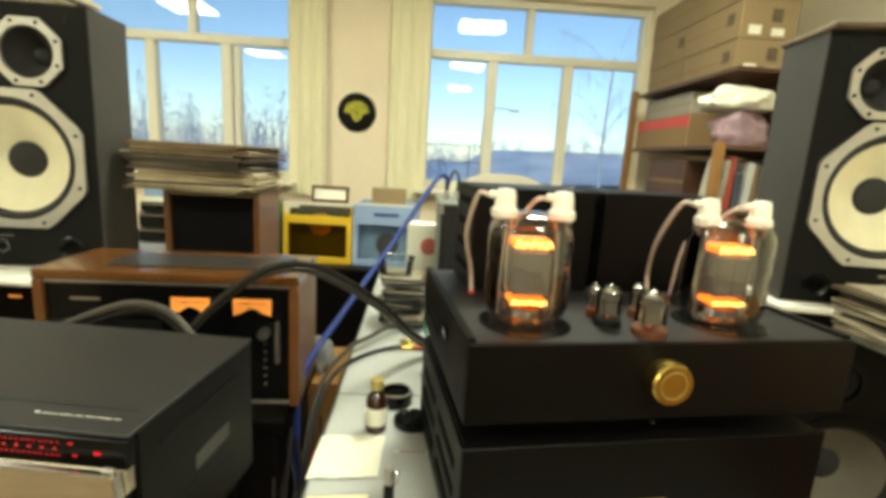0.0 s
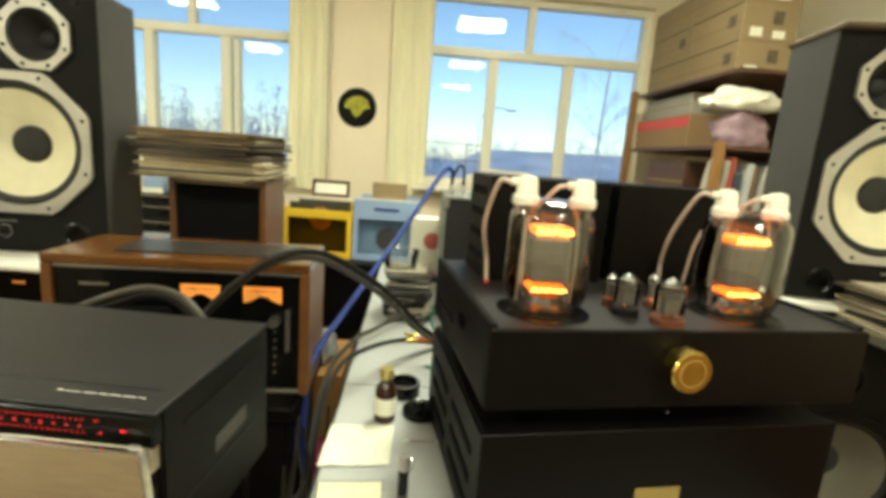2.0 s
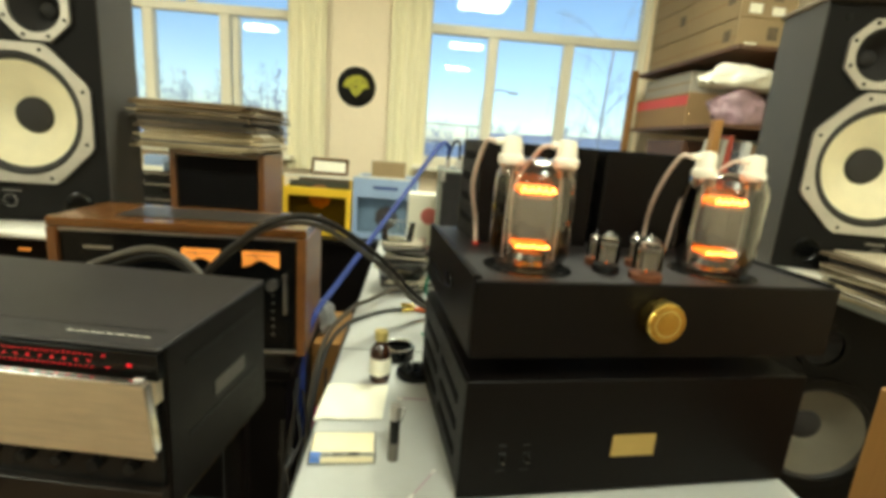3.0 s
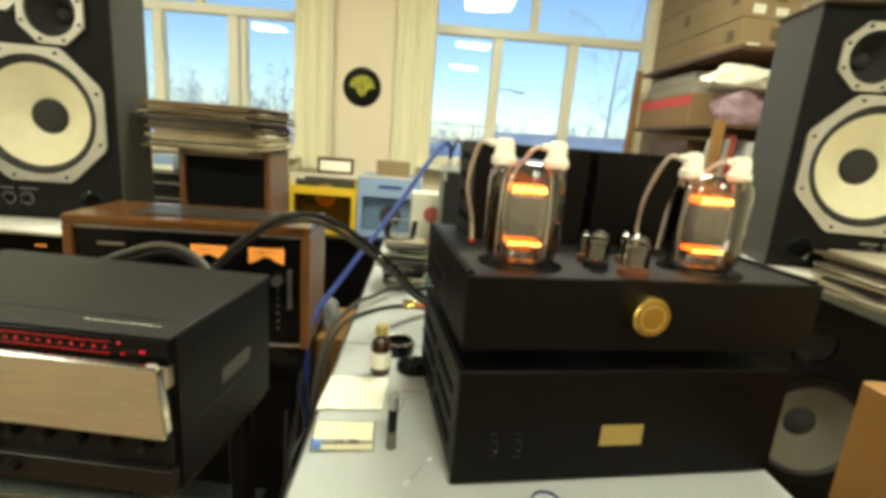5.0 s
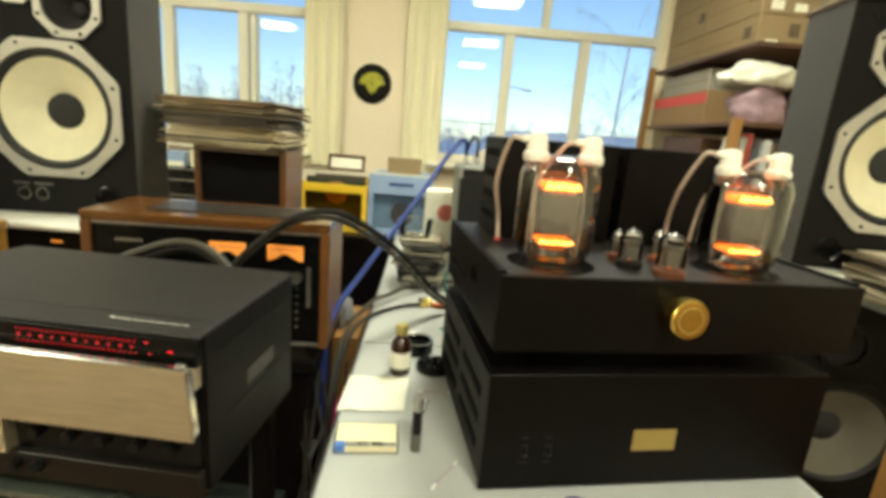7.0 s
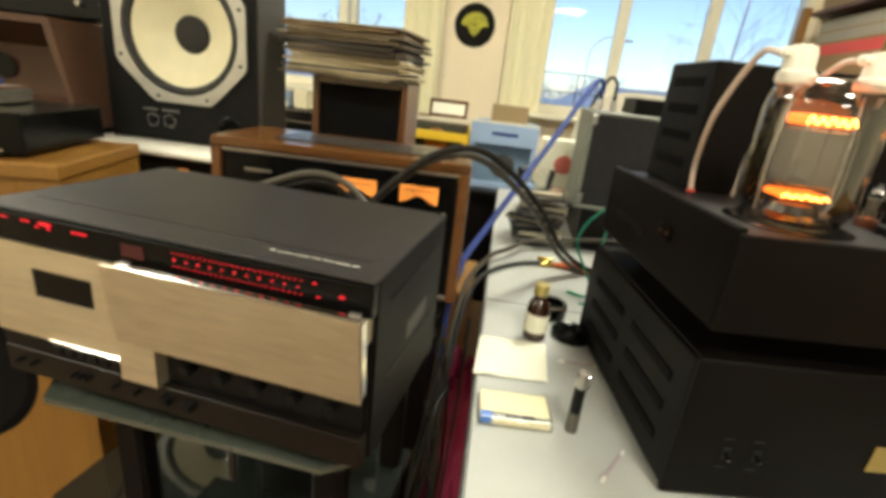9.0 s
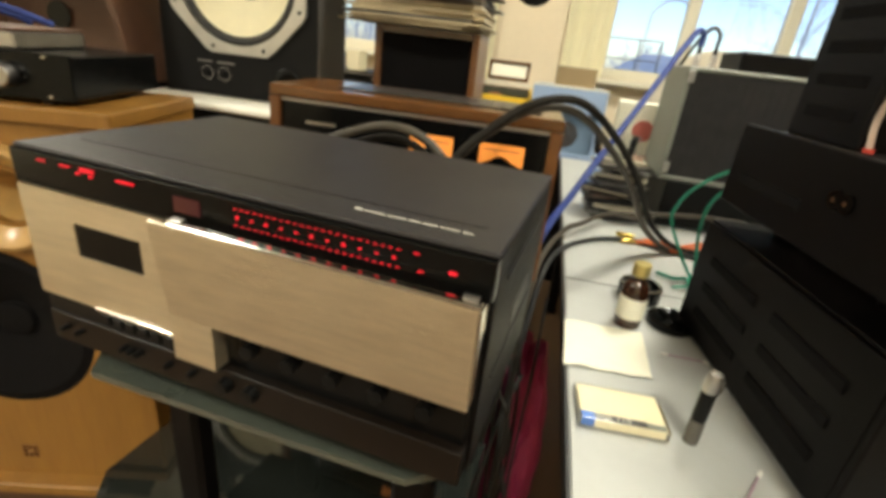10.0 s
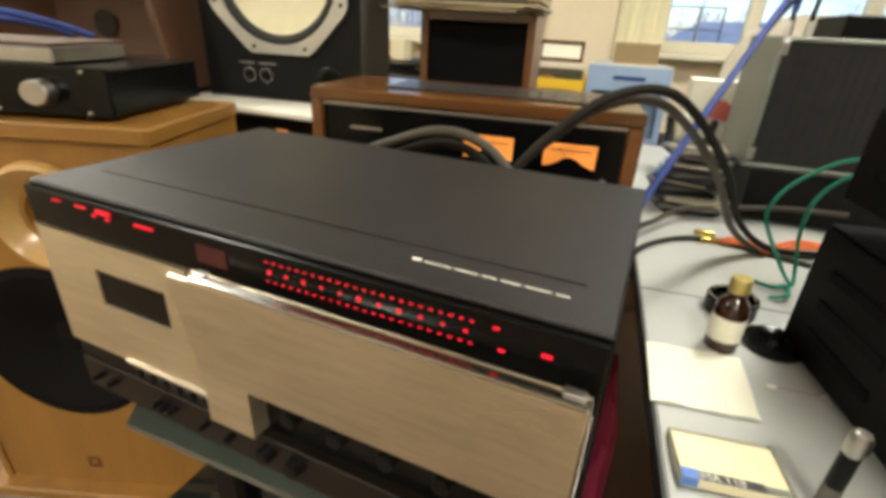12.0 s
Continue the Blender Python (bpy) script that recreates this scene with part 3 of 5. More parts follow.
def small_valve(a, x, y, z, r, h, dark):
    v = thing("small_valve", a @ pose(x, y, z), "small clear glass signal valve in a socket", "vacuum tube", "small valves")
    part("bulb", lathe([(r * 0.9, 0.0), (r, 0.006), (r, h * 0.70), (r * 0.9, h * 0.85), (r * 0.55, h * 0.96), (r * 0.15, h), (0, h * 1.06)], seg=24), SMALL_GLASS, v).visible_shadow = False
    part("getter", lathe([(r * 0.86, h * 0.84), (r * 0.80, h * 0.87), (r * 0.5, h * 0.945), (0, h * 0.985)], seg=24), CHROME, v, "silvery getter flash")
    part("anode", box(-r * 0.5, r * 0.5, -r * 0.3, r * 0.3, h * 0.15, h * 0.62, 0.001), PLATE_GREY, v)
    part("mica", lathe([(0, 0), (r * 0.8, 0), (r * 0.8, 0.001), (0, 0.001)], (0, 0, h * 0.64), UP, 16), PLATE_GREY, v)
    part("heater", lathe([(0, h * 0.10), (0.001, h * 0.10), (0.001, h * 0.15), (0, h * 0.15)], seg=8), HEATER, v)
    part("socket", lathe([(0, -0.006), (r * 1.12, -0.006), (r * 1.12, 0.003), (r, 0.005), (0, 0.005)], seg=20), COPPER if dark else BLACK_PLASTIC, v)


def valve_amp():
    a = AMP @ pose(-0.002, -0.004, 0.973)
    p = thing("valve_amplifier", a, "matt black valve amplifier chassis with a gold volume knob", "amplifier")
    W, D, Z = 0.590, 0.41, 0.126
    top = box(0.004, W - 0.004, 0.008, D, Z - 0.005, Z, 0.001)
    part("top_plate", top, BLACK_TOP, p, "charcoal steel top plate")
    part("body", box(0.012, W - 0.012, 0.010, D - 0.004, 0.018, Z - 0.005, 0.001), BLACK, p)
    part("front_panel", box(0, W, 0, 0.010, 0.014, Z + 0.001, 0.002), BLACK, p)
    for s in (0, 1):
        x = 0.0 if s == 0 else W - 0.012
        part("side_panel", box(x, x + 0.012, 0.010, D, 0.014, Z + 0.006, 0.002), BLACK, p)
        part("rib", box(x - 0.001, x + 0.013, 0.22, 0.37, 0.052, 0.066, 0.001), GRILLE, p)
    for y in (0.150, 0.168):
        sk = part("side_socket", lathe([(0, 0), (0.011, 0), (0.011, 0.003), (0.006, 0.003), (0.006, 0.001), (0, 0.001)], (0, y, 0.082), Matrix.Rotation(radians(-90), 4, "Y"), 16), GLOSS, p, "black round socket")
        part("pin", lathe([(0, 0.001), (0.003, 0.001), (0.003, 0.004), (0, 0.004)], (0, y, 0.082), Matrix.Rotation(radians(-90), 4, "Y"), 10), CHROME, sk)
    # gold knob
    k = part("volume_knob", lathe([(0, 0), (0.027, 0), (0.0295, 0.003), (0.0295, 0.027), (0.0275, 0.030), (0.0, 0.030)], (0.275, 0, 0.079), FWD, 48), GOLD, p, "brushed gold volume knob")
    part("knob_ring", lathe([(0.018, 0.0302), (0.019, 0.0306), (0.020, 0.0302)], (0.275, 0, 0.079), FWD, 40), BRASS_PLATE, k)
    # socket wells
    for x, y, r in ((0.102, 0.087, 0.066), (0.423, 0.083, 0.066)):
        part("socket_well", lathe([(0.0, 0.0), (r, 0.0), (r + 0.002, 0.001), (r, 0.0018), (0, 0.0018)], (x, y, Z), UP, 40), GLOSS, p, "dark round socket well")
    # transformer covers
    for x in (0.055, 0.300):
        t = part("transformer_cover", box(x, x + 0.225, 0.250, 0.398, Z, Z + 0.187, 0.003), BLACK, p, "black steel transformer cover")
        for j in range(4):
            for xs in (x - 0.001, x + 0.2235):
                part("vent_slot", box(xs, xs + 0.0025, 0.275, 0.375, Z + 0.03 + 0.04 * j, Z + 0.045 + 0.04 * j, 0.001), GRILLE, t)
    for x in (0.09, W - 0.09):
        for y in (0.14, D - 0.05):
            part("foot", lathe([(0, -0.0245), (0.018, -0.0245), (0.02, 0.019), (0, 0.019)], (x, y, 0), UP, 16), BLACK, p)
    # valves and their leads
    for i, x in enumerate((0.101, 0.422)):
        big_valve(a, x, 0.086, Z + 0.014, -6)
        m = a @ pose(x, 0.086, Z + 0.014, 0, 0, -6)
        foot = a @ Vector((0.055 if i == 0 else 0.400, 0.230 if i == 0 else 0.242, Z + 0.002))
        w = thing("anode_lead", Matrix(), "cream cotton-sleeved lead from a valve cap", "cable", "valve leads")
        s = m @ Vector((-0.064, 0, 0.171))
        part("sleeve", tube([s, s + Vector((-0.016, 0.012, -0.004)), (s + foot) / 2 + Vector((-0.022, 0.0, 0.022)), foot + Vector((-0.004, 0, 0.045)), foot], 0.0036, 10), CREAM_WIRE, w)
        part("grommet", lathe([(0, 0), (0.006, 0), (0.006, 0.005), (0, 0.005)], foot, UP, 12), RED, w, "red grommet")
        s = m @ Vector((0.014, 0, 0.171))
        e = a @ Vector((x + 0.02, 0.235, Z + 0.002))
        w = thing("grid_lead", Matrix(), "short pinkish lead from a valve cap", "cable", "valve leads")
        part("sleeve", tube([s, s + Vector((-0.014, 0.01, -0.01)), (s + e) / 2 + Vector((-0.02, 0.02, 0.02)), e], 0.003, 8), CREAM_WIRE, w)
    for x, y, r, h, dk in ((0.2285, 0.076, 0.0180, 0.056, 0), (0.228, 0.120, 0.0110, 0.046, 1), (0.271, 0.035, 0.0215, 0.060, 1), (0.299, 0.116, 0.0110, 0.050, 1)):
        small_valve(a, x, y, Z + 0.006, r, h, dk)


valve_amp()


# ---- loudspeakers ----
def driver(sp, name, x, z, r, half, cone_mat, cap_r, bezel_cut, label):
    """Cone driver: cast bezel, rubber surround, cone and dust cap, on the plane y = 0."""
    dr = part(name, ring_plate(octagon(half, bezel_cut), r * 1.10, -0.010, -0.001, x, z, 64), BEZEL, sp, label)
    part("surround", lathe([(r * 1.10, 0.002), (r * 1.04, 0.007), (r * 0.98, 0.004), (r * 0.95, -0.002)], (x, 0, z), FWD, 48), RUBBER, dr)
    part("cone", lathe([(r * 0.96, -0.001), (r * 0.72, -0.020), (cap_r * 0.98, -0.052)], (x, 0, z), FWD, 48), cone_mat, dr, "cream paper cone" if cone_mat is CONE else "")
    part("dust_cap", lathe([(cap_r, -0.052), (cap_r * 0.9, -0.042), (cap_r * 0.5, -0.034), (0, -0.031)], (x, 0, z), FWD, 32), DUSTCAP, dr)
    for k in range(8):
        a = radians(22.5 + 45 * k)
        q = min(half * 1.02, r * 1.10 + (half - r) * 0.55)
        part("bolt", lathe([(0, 0.014), (0.004, 0.013), (0.0045, 0.010), (0, 0.010)], (x + q * math.cos(a), 0, z + q * math.sin(a)), FWD, 8), BLACK_PLASTIC, dr)
    return dr


def with_holes(W, Z, y0, y1, holes, n=40):
    """Baffle with round holes, drawn as one plate by ray-filling a grid of wedges round each hole."""
    bm = bmesh.new()
    cuts = [0.0]
    hs = sorted(holes, key=lambda h: h[1])
    for a, b in zip(hs, hs[1:]):
        cuts.append(((a[1] + a[2]) + (b[1] - b[2])) / 2)
    cuts.append(Z)
    for (hx, hz, r), z0, z1 in zip(hs, cuts, cuts[1:]):
        ring = []
        for k in range(n):
            a = 2 * math.pi * k / n
            c, s = math.cos(a), math.sin(a)
            tx = ((W - hx) if c > 0 else hx) / max(abs(c), 1e-6)
            tz = ((z1 - hz) if s > 0 else (hz - z0)) / max(abs(s), 1e-6)
            t = min(tx, tz)
            ring.append([bm.verts.new((hx + q * c, y, hz + q * s)) for q, y in ((r, y0), (t, y0), (r, y1))])
        for k in range(n):
            a, b = ring[k], ring[(k + 1) % n]
            bm.faces.new((a[0], b[0], b[1], a[1]))
            bm.faces.new((a[0], a[2], b[2], b[0]))
            pa, pb = a[1].co, b[1].co
            if abs(pa.x - pb.x) > 1e-5 and abs(pa.z - pb.z) > 1e-5:
                cx = 0 if min(pa.x, pb.x) < 1e-5 else W
                cz = z0 if min(abs(pa.z - z0), abs(pb.z - z0)) < 1e-5 else z1
                bm.faces.new((a[1], b[1], bm.verts.new((cx, y0, cz))))
    return bm


def monitor(m, label, mirror=False, D=0.28):
    """Three-way monitor: woofer, midrange beside a tweeter, level controls and port."""
    s = thing("monitor_loudspeaker", m, label, "loudspeaker", "big three-way loudspeakers")
    W, Z = 0.415, 0.655
    f = (lambda x: W - x) if mirror else (lambda x: x)
    part("baffle", with_holes(W - 0.006, Z - 0.006, 0.0, 0.03, [(f(0.213), 0.278, 0.154), (f(0.275), 0.538, 0.066)]), BAFFLE, s, "black painted baffle").location = (0.003, 0, 0.003)
    part("side_panel", box(0, 0.012, 0.002, D, 0, Z, 0.001), GREY_SIDE, s, "mid-grey cabinet side")
    part("side_panel", box(W - 0.012, W, 0.002, D, 0, Z, 0.001), GREY_SIDE, s, "mid-grey cabinet side")
    part("top_panel", box(0.012, W - 0.012, 0.002, D, Z - 0.012, Z - 0.0015), GREY_SIDE, s)
    part("bottom_panel", box(0.012, W - 0.012, 0.002, D, 0.0015, 0.012), GREY_SIDE, s)
    part("back_panel", box(0.012, W - 0.012, D - 0.012, D, 0.012, Z - 0.012), BAFFLE, s)
    driver(s, "woofer", f(0.213), 0.278, 0.139, 0.173, CONE, 0.047, 0.095, "woofer with cast octagonal bezel")
    driver(s, "midrange", f(0.275), 0.538, 0.056, 0.079, DUSTCAP, 0.022, 0.045, "midrange with dark cone")
    dr = part("tweeter", ring_plate(octagon(0.045, 0.02), 0.026, -0.008, -0.001, f(0.15), 0.575, 40), BEZEL, s)
    part("dome", lathe([(0.026, 0.0), (0.022, 0.006), (0.012, 0.011), (0, 0.013)], (f(0.095), 0, 0.585), FWD, 24), DUSTCAP, dr)
    part("port", lathe([(0.034, 0.004), (0.030, 0.006), (0.024, 0.003), (0.022, -0.0), (0.0, 0.0005)], (f(0.335), -0.0005, 0.052), FWD, 32), GLOSS, s, "round black port")
    for x in (0.12, 0.165):
        part("level_knob", lathe([(0.013, 0.0), (0.015, 0.001), (0.013, 0.0015), (0.008, 0.0015), (0.007, 0.012), (0, 0.012)], (f(x), -0.0005, 0.055), FWD, 20), BLACK_PLASTIC, s)
        part("level_ring", lathe([(0.0135, 0.0008), (0.0155, 0.0012), (0.0165, 0.0008)], (f(x), -0.0005, 0.055), FWD, 24), STEEL, s)
    for x, w in ((0.095, 0.040), (0.148, 0.046)):
        xx = f(x) - (w if mirror else 0)
        part("level_caption", box(xx, xx + w, -0.001, -0.0004, 0.080, 0.0835), STEEL, s)
    part("badge", lathe([(0, 0.002), (0.007, 0.002), (0.008, 0), (0, 0)], (f(0.365), -0.0005, 0.62), FWD, 12), BLACK_PLASTIC, s)
    return s


monitor(pose(-1.290, 1.218, 0.985, 0, 0, 4), "large black three-way loudspeaker with a cream woofer, old sleeves on top", D=0.17)
monitor(pose(0.893, 1.152, 1.020, 0, 0, -8), "large black three-way loudspeaker with a cream woofer on a white board", True, 0.19)


SLAT = mat("dark_slat", (0.04, 0.034, 0.03), 0.3, vary=0.2, scale=20)


def receiver():
    r = thing("wooden_cased_amplifier", pose(-0.803, 0.899, 0.785, 0, 0, 4), "vintage amplifier in a walnut case with two lit meters", "amplifier")
    W, D, Z = 0.525, 0.215, 0.288
    part("top_panel", box(0.015, W, 0.0, D, Z - 0.02, Z, 0.003), WALNUT, r, "walnut veneered top")
    for x in (0.015, W - 0.02):
        part("side_panel", box(x, x + 0.02, 0, D, 0.0, Z - 0.0205, 0.002), WALNUT_V, r, "walnut side panel")
    part("top_grille", box(0.125, 0.488, 0.045, 0.175, Z, Z + 0.0015, 0.0005), GLOSS, r, "dark slotted vent")
    for k in range(16):
        part("grille_slat", box(0.125 + 0.0225 * k, 0.1455 + 0.0225 * k, 0.048, 0.172, Z + 0.0015, Z + 0.003), SLAT, r)
    part("faceplate", box(0.036, W - 0.021, 0.008, 0.016, 0.012, Z - 0.027), GLOSS, r, "black glass faceplate")
    part("trim", box(0.036, W - 0.021, 0.004, 0.016, Z - 0.0265, Z - 0.021, 0.001), STEEL, r, "thin bright trim")
    part("trim", box(0.036, W - 0.021, 0.004, 0.016, 0.004, 0.011, 0.001), STEEL, r)
    for x in (0.270, 0.392):
        mt = part("meter", box(x, x + 0.076, 0.0065, 0.008, 0.201, 0.236, 0.0005), METER_LIT, r, "amber backlit level meter")
        part("meter_shade", plate([(x + 0.004, 0.2012), (x + 0.072, 0.2012), (x + 0.058, 0.207), (x + 0.048, 0.214), (x + 0.038, 0.217), (x + 0.028, 0.214), (x + 0.018, 0.207)], 0.0050, 0.0064), GLOSS, mt)
        part("needle", tube([(x + 0.038, 0.0058, 0.205), (x + 0.030, 0.0058, 0.220), (x + 0.022, 0.0058, 0.231)], 0.0006, 5, 3), PRINT, mt)
        part("scale", box(x + 0.008, x + 0.068, 0.0056, 0.0064, 0.226, 0.2275), PRINT, mt)
    part("maker_mark", box(0.08, 0.135, 0.007, 0.008, 0.226, 0.231), STEEL, r, "small pale lettering bar")
    part("tuning_panel", box(0.035, 0.25, 0.0062, 0.008, 0.05, 0.185, 0.002), BLACK_PLASTIC, r)
    for x, z, q in ((0.30, 0.10, 0.024), (0.385, 0.10, 0.024), (0.455, 0.165, 0.012)):
        part("knob", lathe([(0, 0), (q, 0), (q * 0.92, 0.02), (0, 0.021)], (x, 0.008, z), FWD, 24), STEEL, r, "metal knob")
    part("lever", box(0.478, 0.486, -0.008, 0.008, 0.10, 0.19, 0.002), STEEL, r, "bright slide lever")
    for k in range(6):
        part("indicator", lathe([(0, 0), (0.003, 0), (0.003, 0.003), (0, 0.003)], (0.455, 0.008, 0.05 + 0.018 * k), FWD, 8), STEEL, r)
    for x in (0.04, W - 0.04):
        for y in (0.04, D - 0.04):
            part("foot", lathe([(0, -0.015), (0.015, -0.015), (0.017, 0), (0, 0)], (x, y, 0), UP, 12), RUBBER, r)


receiver()


def bench(name, x0, x1, y0, y1, z, top, label, t=0.03):
    """Low cabinet or stand that carries things."""
    b = thing(name, pose(0, 0, 0), label, "cabinet")
    part("top", box(x0, x1, y0, y1, z - t, z, 0.004), top, b)
    part("body", box(x0 + 0.02, x1 - 0.02, y0 + 0.03, y1 - 0.01, 0.05, z - t, 0.003), BLACK, b)
    part("plinth", box(x0 + 0.04, x1 - 0.04, y0 + 0.06, y1 - 0.03, 0, 0.05), BLACK, b)
    return b


bench("low_cabinet", -0.84, -0.30, 0.90, 1.19, 0.77, BLACK, "black low cabinet under the walnut amplifier")
bench("speaker_bench", -0.84, -0.44, 1.30, 1.68, 0.78, BLACK, "black bench under a small walnut loudspeaker")
bench("speaker_stand", -1.325, -0.848, 1.10, 1.62, 0.985, WHITE, "black stand with a white top board", 0.015)
part("lamp", box(-1.035, -1.005, 1.1265, 1.1295, 0.934, 0.940, 0.001), METER_LIT, bpy.data.objects["speaker_stand"], "small amber lamp")


# ---- things round the table ----
def sleeves(name, x, y, z, n, w, d, seed, label, mats, group=""):
    """A leaning pile of thin record sleeves."""
    rnd = random.Random(seed)
    s = thing(name, pose(x, y, z), label, "records", group)
    h = 0.0
    for k in range(n):
        t = rnd.uniform(0.003, 0.0085)
        m = pose(rnd.uniform(-0.016, 0.016), rnd.uniform(-0.016, 0.016), h, 0, 0, rnd.uniform(-6, 6))
        part("sleeve", box(-w / 2, w / 2, -d / 2, d / 2, 0.0002, t, m=m), mats[rnd.randrange(len(mats))], s)
        h += t
    return s


OLD = [mat("worn_sleeve_%d" % i, c, 0.7, vary=0.35, scale=14) for i, c in enumerate(((0.34, 0.27, 0.16), (0.12, 0.085, 0.05), (0.50, 0.41, 0.26), (0.22, 0.14, 0.07), (0.58, 0.51, 0.38), (0.05, 0.042, 0.035)))]


def bookshelf_speaker():
    s = thing("bookshelf_speaker", pose(-0.785, 1.37, 0.78, 0, 0, 4), "small walnut loudspeaker with a dark cloth grille", "loudspeaker")
    W, D, Z = 0.268, 0.24, 0.420
    part("side_panel", box(0, 0.018, 0, D, 0, Z, 0.002), WALNUT_V, s)
    part("side_panel", box(W - 0.018, W, 0, D, 0, Z, 0.002), WALNUT_V, s)
    part("top_panel", box(0.018, W - 0.018, 0, D, Z - 0.018, Z - 0.001), WALNUT, s)
    part("bottom_panel", box(0.018, W - 0.018, 0, D, 0.001, 0.018), WALNUT, s)
    part("back_panel", box(0.018, W - 0.018, D - 0.01, D - 0.001, 0.018, Z - 0.018), BAFFLE, s)
    part("grille", box(0.0185, W - 0.0185, 0.005, 0.02, 0.0185, Z - 0.0185, 0.003), GRILLE, s, "dark woven grille cloth")


bookshelf_speaker()
sleeves("record_pile", -0.680, 1.46, 1.2005, 22, 0.315, 0.305, 4, "pile of worn old record sleeves on a speaker", OLD, "record piles")
sleeves("record_pile", -1.11, 1.325, 1.641, 8, 0.33, 0.16, 7, "old sleeves lying on a loudspeaker", OLD, "record piles")
sleeves("record_pile", 1.125, 0.995, 0.977, 19, 0.25, 0.21, 9, "pile of old sleeves at the table's end", OLD, "record piles")
solo("grey_mat", box(0, 0.44, -0.02, 0.21, 0, 0.014, 0.004, m=pose(0.888, 1.147, 1.6755, 0, 0, -8)), OLD[1], "dark folded cloth mat on a loudspeaker", "mat")


def lower_speaker():
    s = thing("floor_loudspeaker", pose(0.893, 1.155, 0, 0, 0, -8), "black floor loudspeaker with a cream woofer", "loudspeaker")
    W, D, Z = 0.46, 0.36, 1.003
    part("baffle", with_holes(W, Z, 0.0, 0.03, [(0.23, 0.545, 0.150), (0.184, 0.812, 0.056)]), BAFFLE, s)
    part("side_panel", box(0, 0.012, 0.001, D, 0, Z - 0.001), BAFFLE, s)
    part("side_panel", box(W - 0.012, W, 0.001, D, 0, Z - 0.001), BAFFLE, s)
    part("top_panel", box(0.012, W - 0.012, 0.001, D, Z - 0.012, Z - 0.001), BAFFLE, s)
    part("back_panel", box(0.012, W - 0.012, D - 0.012, D, 0, Z - 0.012), BAFFLE, s)
    dr = part("woofer", ring_plate(lambda a: 0.172, 0.147, -0.008, -0.001, 0.23, 0.545), BLACK_PLASTIC, s)
    part("surround", lathe([(0.150, 0.002), (0.143, 0.007), (0.138, 0.004), (0.133, -0.002)], (0.23, 0, 0.545), FWD, 40), RUBBER, dr)
    part("cone", lathe([(0.135, -0.001), (0.10, -0.02), (0.045, -0.05)], (0.23, 0, 0.545), FWD, 40), SHADED_CONE, dr, "cream paper cone, shade painted in as grey")
    part("dust_cap", lathe([(0.047, -0.05), (0.037, -0.04), (0, -0.03)], (0.23, 0, 0.545), FWD, 24), DUSTCAP, dr)
    dr = part("midrange", ring_plate(lambda a: 0.066, 0.054, -0.012, -0.001, 0.184, 0.812), BLACK_PLASTIC, s, "midrange with a dull black ring")
    part("cone", lathe([(0.056, 0.0), (0.03, -0.02), (0, -0.012)], (0.184, 0, 0.812), FWD, 32), DUSTCAP, dr)
    part("lamp", box(0.13, 0.155, -0.003, 0, 0.915, 0.920, 0.001), METER_LIT, s, "small amber lamp")


lower_speaker()
b = thing("white_board", pose(0.865, 1.155, 1.0032, 0, 0, -8), "white board on a loudspeaker", "board")
part("board", box(0, 0.52, -0.05, 0.36, 0, 0.0165, 0.003), WHITE, b)
b = thing("side_cabinet", pose(0.690, 0.10, 0), "orange pine side cabinet beside the table", "cabinet")
part("body", box(0, 0.45, 0, 0.50, 0.06, 0.96, 0.004), PINE, b)
part("plinth", box(0.02, 0.43, 0.02, 0.48, 0, 0.06), BLACK, b)
b = thing("side_table", pose(1.01, 0.85, 0), "small dark side table with records on it", "table")
part("tabletop", box(0, 0.40, 0, 0.26, 0.955, 0.977, 0.003), GREY_CASE, b)
for x in (0.33, 0.37):
    for y in (0.0, 0.23):
        part("leg", box(x, x + 0.025, y, y + 0.025, 0, 0.955, 0.002), BLACK, b)


# ---- shelving with cartons ----
def shelving():
    s = thing("shelving_unit", pose(0, 0, 0), "wooden shelving unit full of boxes and books", "shelf")
    for x in (1.44, 2.40):
        for y in (2.46, 3.64):
            part("upright", box(x, x + 0.045, y, y + 0.045, 0, 1.495 if (x, y) == (1.44, 2.46) else 1.895, 0.003), PINE, s)
    for z in (0.35, 0.75, 1.14, 1.48, 1.87):
        part("shelf_board", box(1.486, 2.399, 2.47, 3.68, z - 0.02, z, 0.002), BROWN_CAB, s)
    part("back_brace", box(2.41, 2.43, 2.51, 3.63, 0.3, 1.8), BROWN_CAB, s)


shelving()


def carton(x, y, z, w, d, h, label, material=CARD, marks=True, band=None, rz=0.0):
    c = thing("carton", pose(x, y, z, 0, 0, rz), label, "box", "cartons on the shelving")
    part("body", box(0, w, 0, d, 0, h, 0.004), material, c)
    part("tape", box(-0.0006, 0.0, 0.0, d, h * 0.47, h * 0.53), CARD_DARK, c)
    if marks:
        part("stamp", box(-0.0012, 0, 0.06, 0.13, h * 0.42, h * 0.74), STAMP, c, "faded printed mark")
        part("label", box(0.05, 0.12, -0.001, 0, h * 0.12, h * 0.36), PAPER, c, "white paper label")
        part("stamp", box(0.17, 0.23, -0.001, 0, h * 0.45, h * 0.80), STAMP, c, "faded printed mark")
        part("label", box(0.18, 0.25, -0.001, 0, h * 0.1, h * 0.30), PAPER, c, "white paper label")
    if band:
        part("band", box(-0.001, 0, 0, d, h * 0.62, h * 0.92), band, c, "red printed band")
    return c


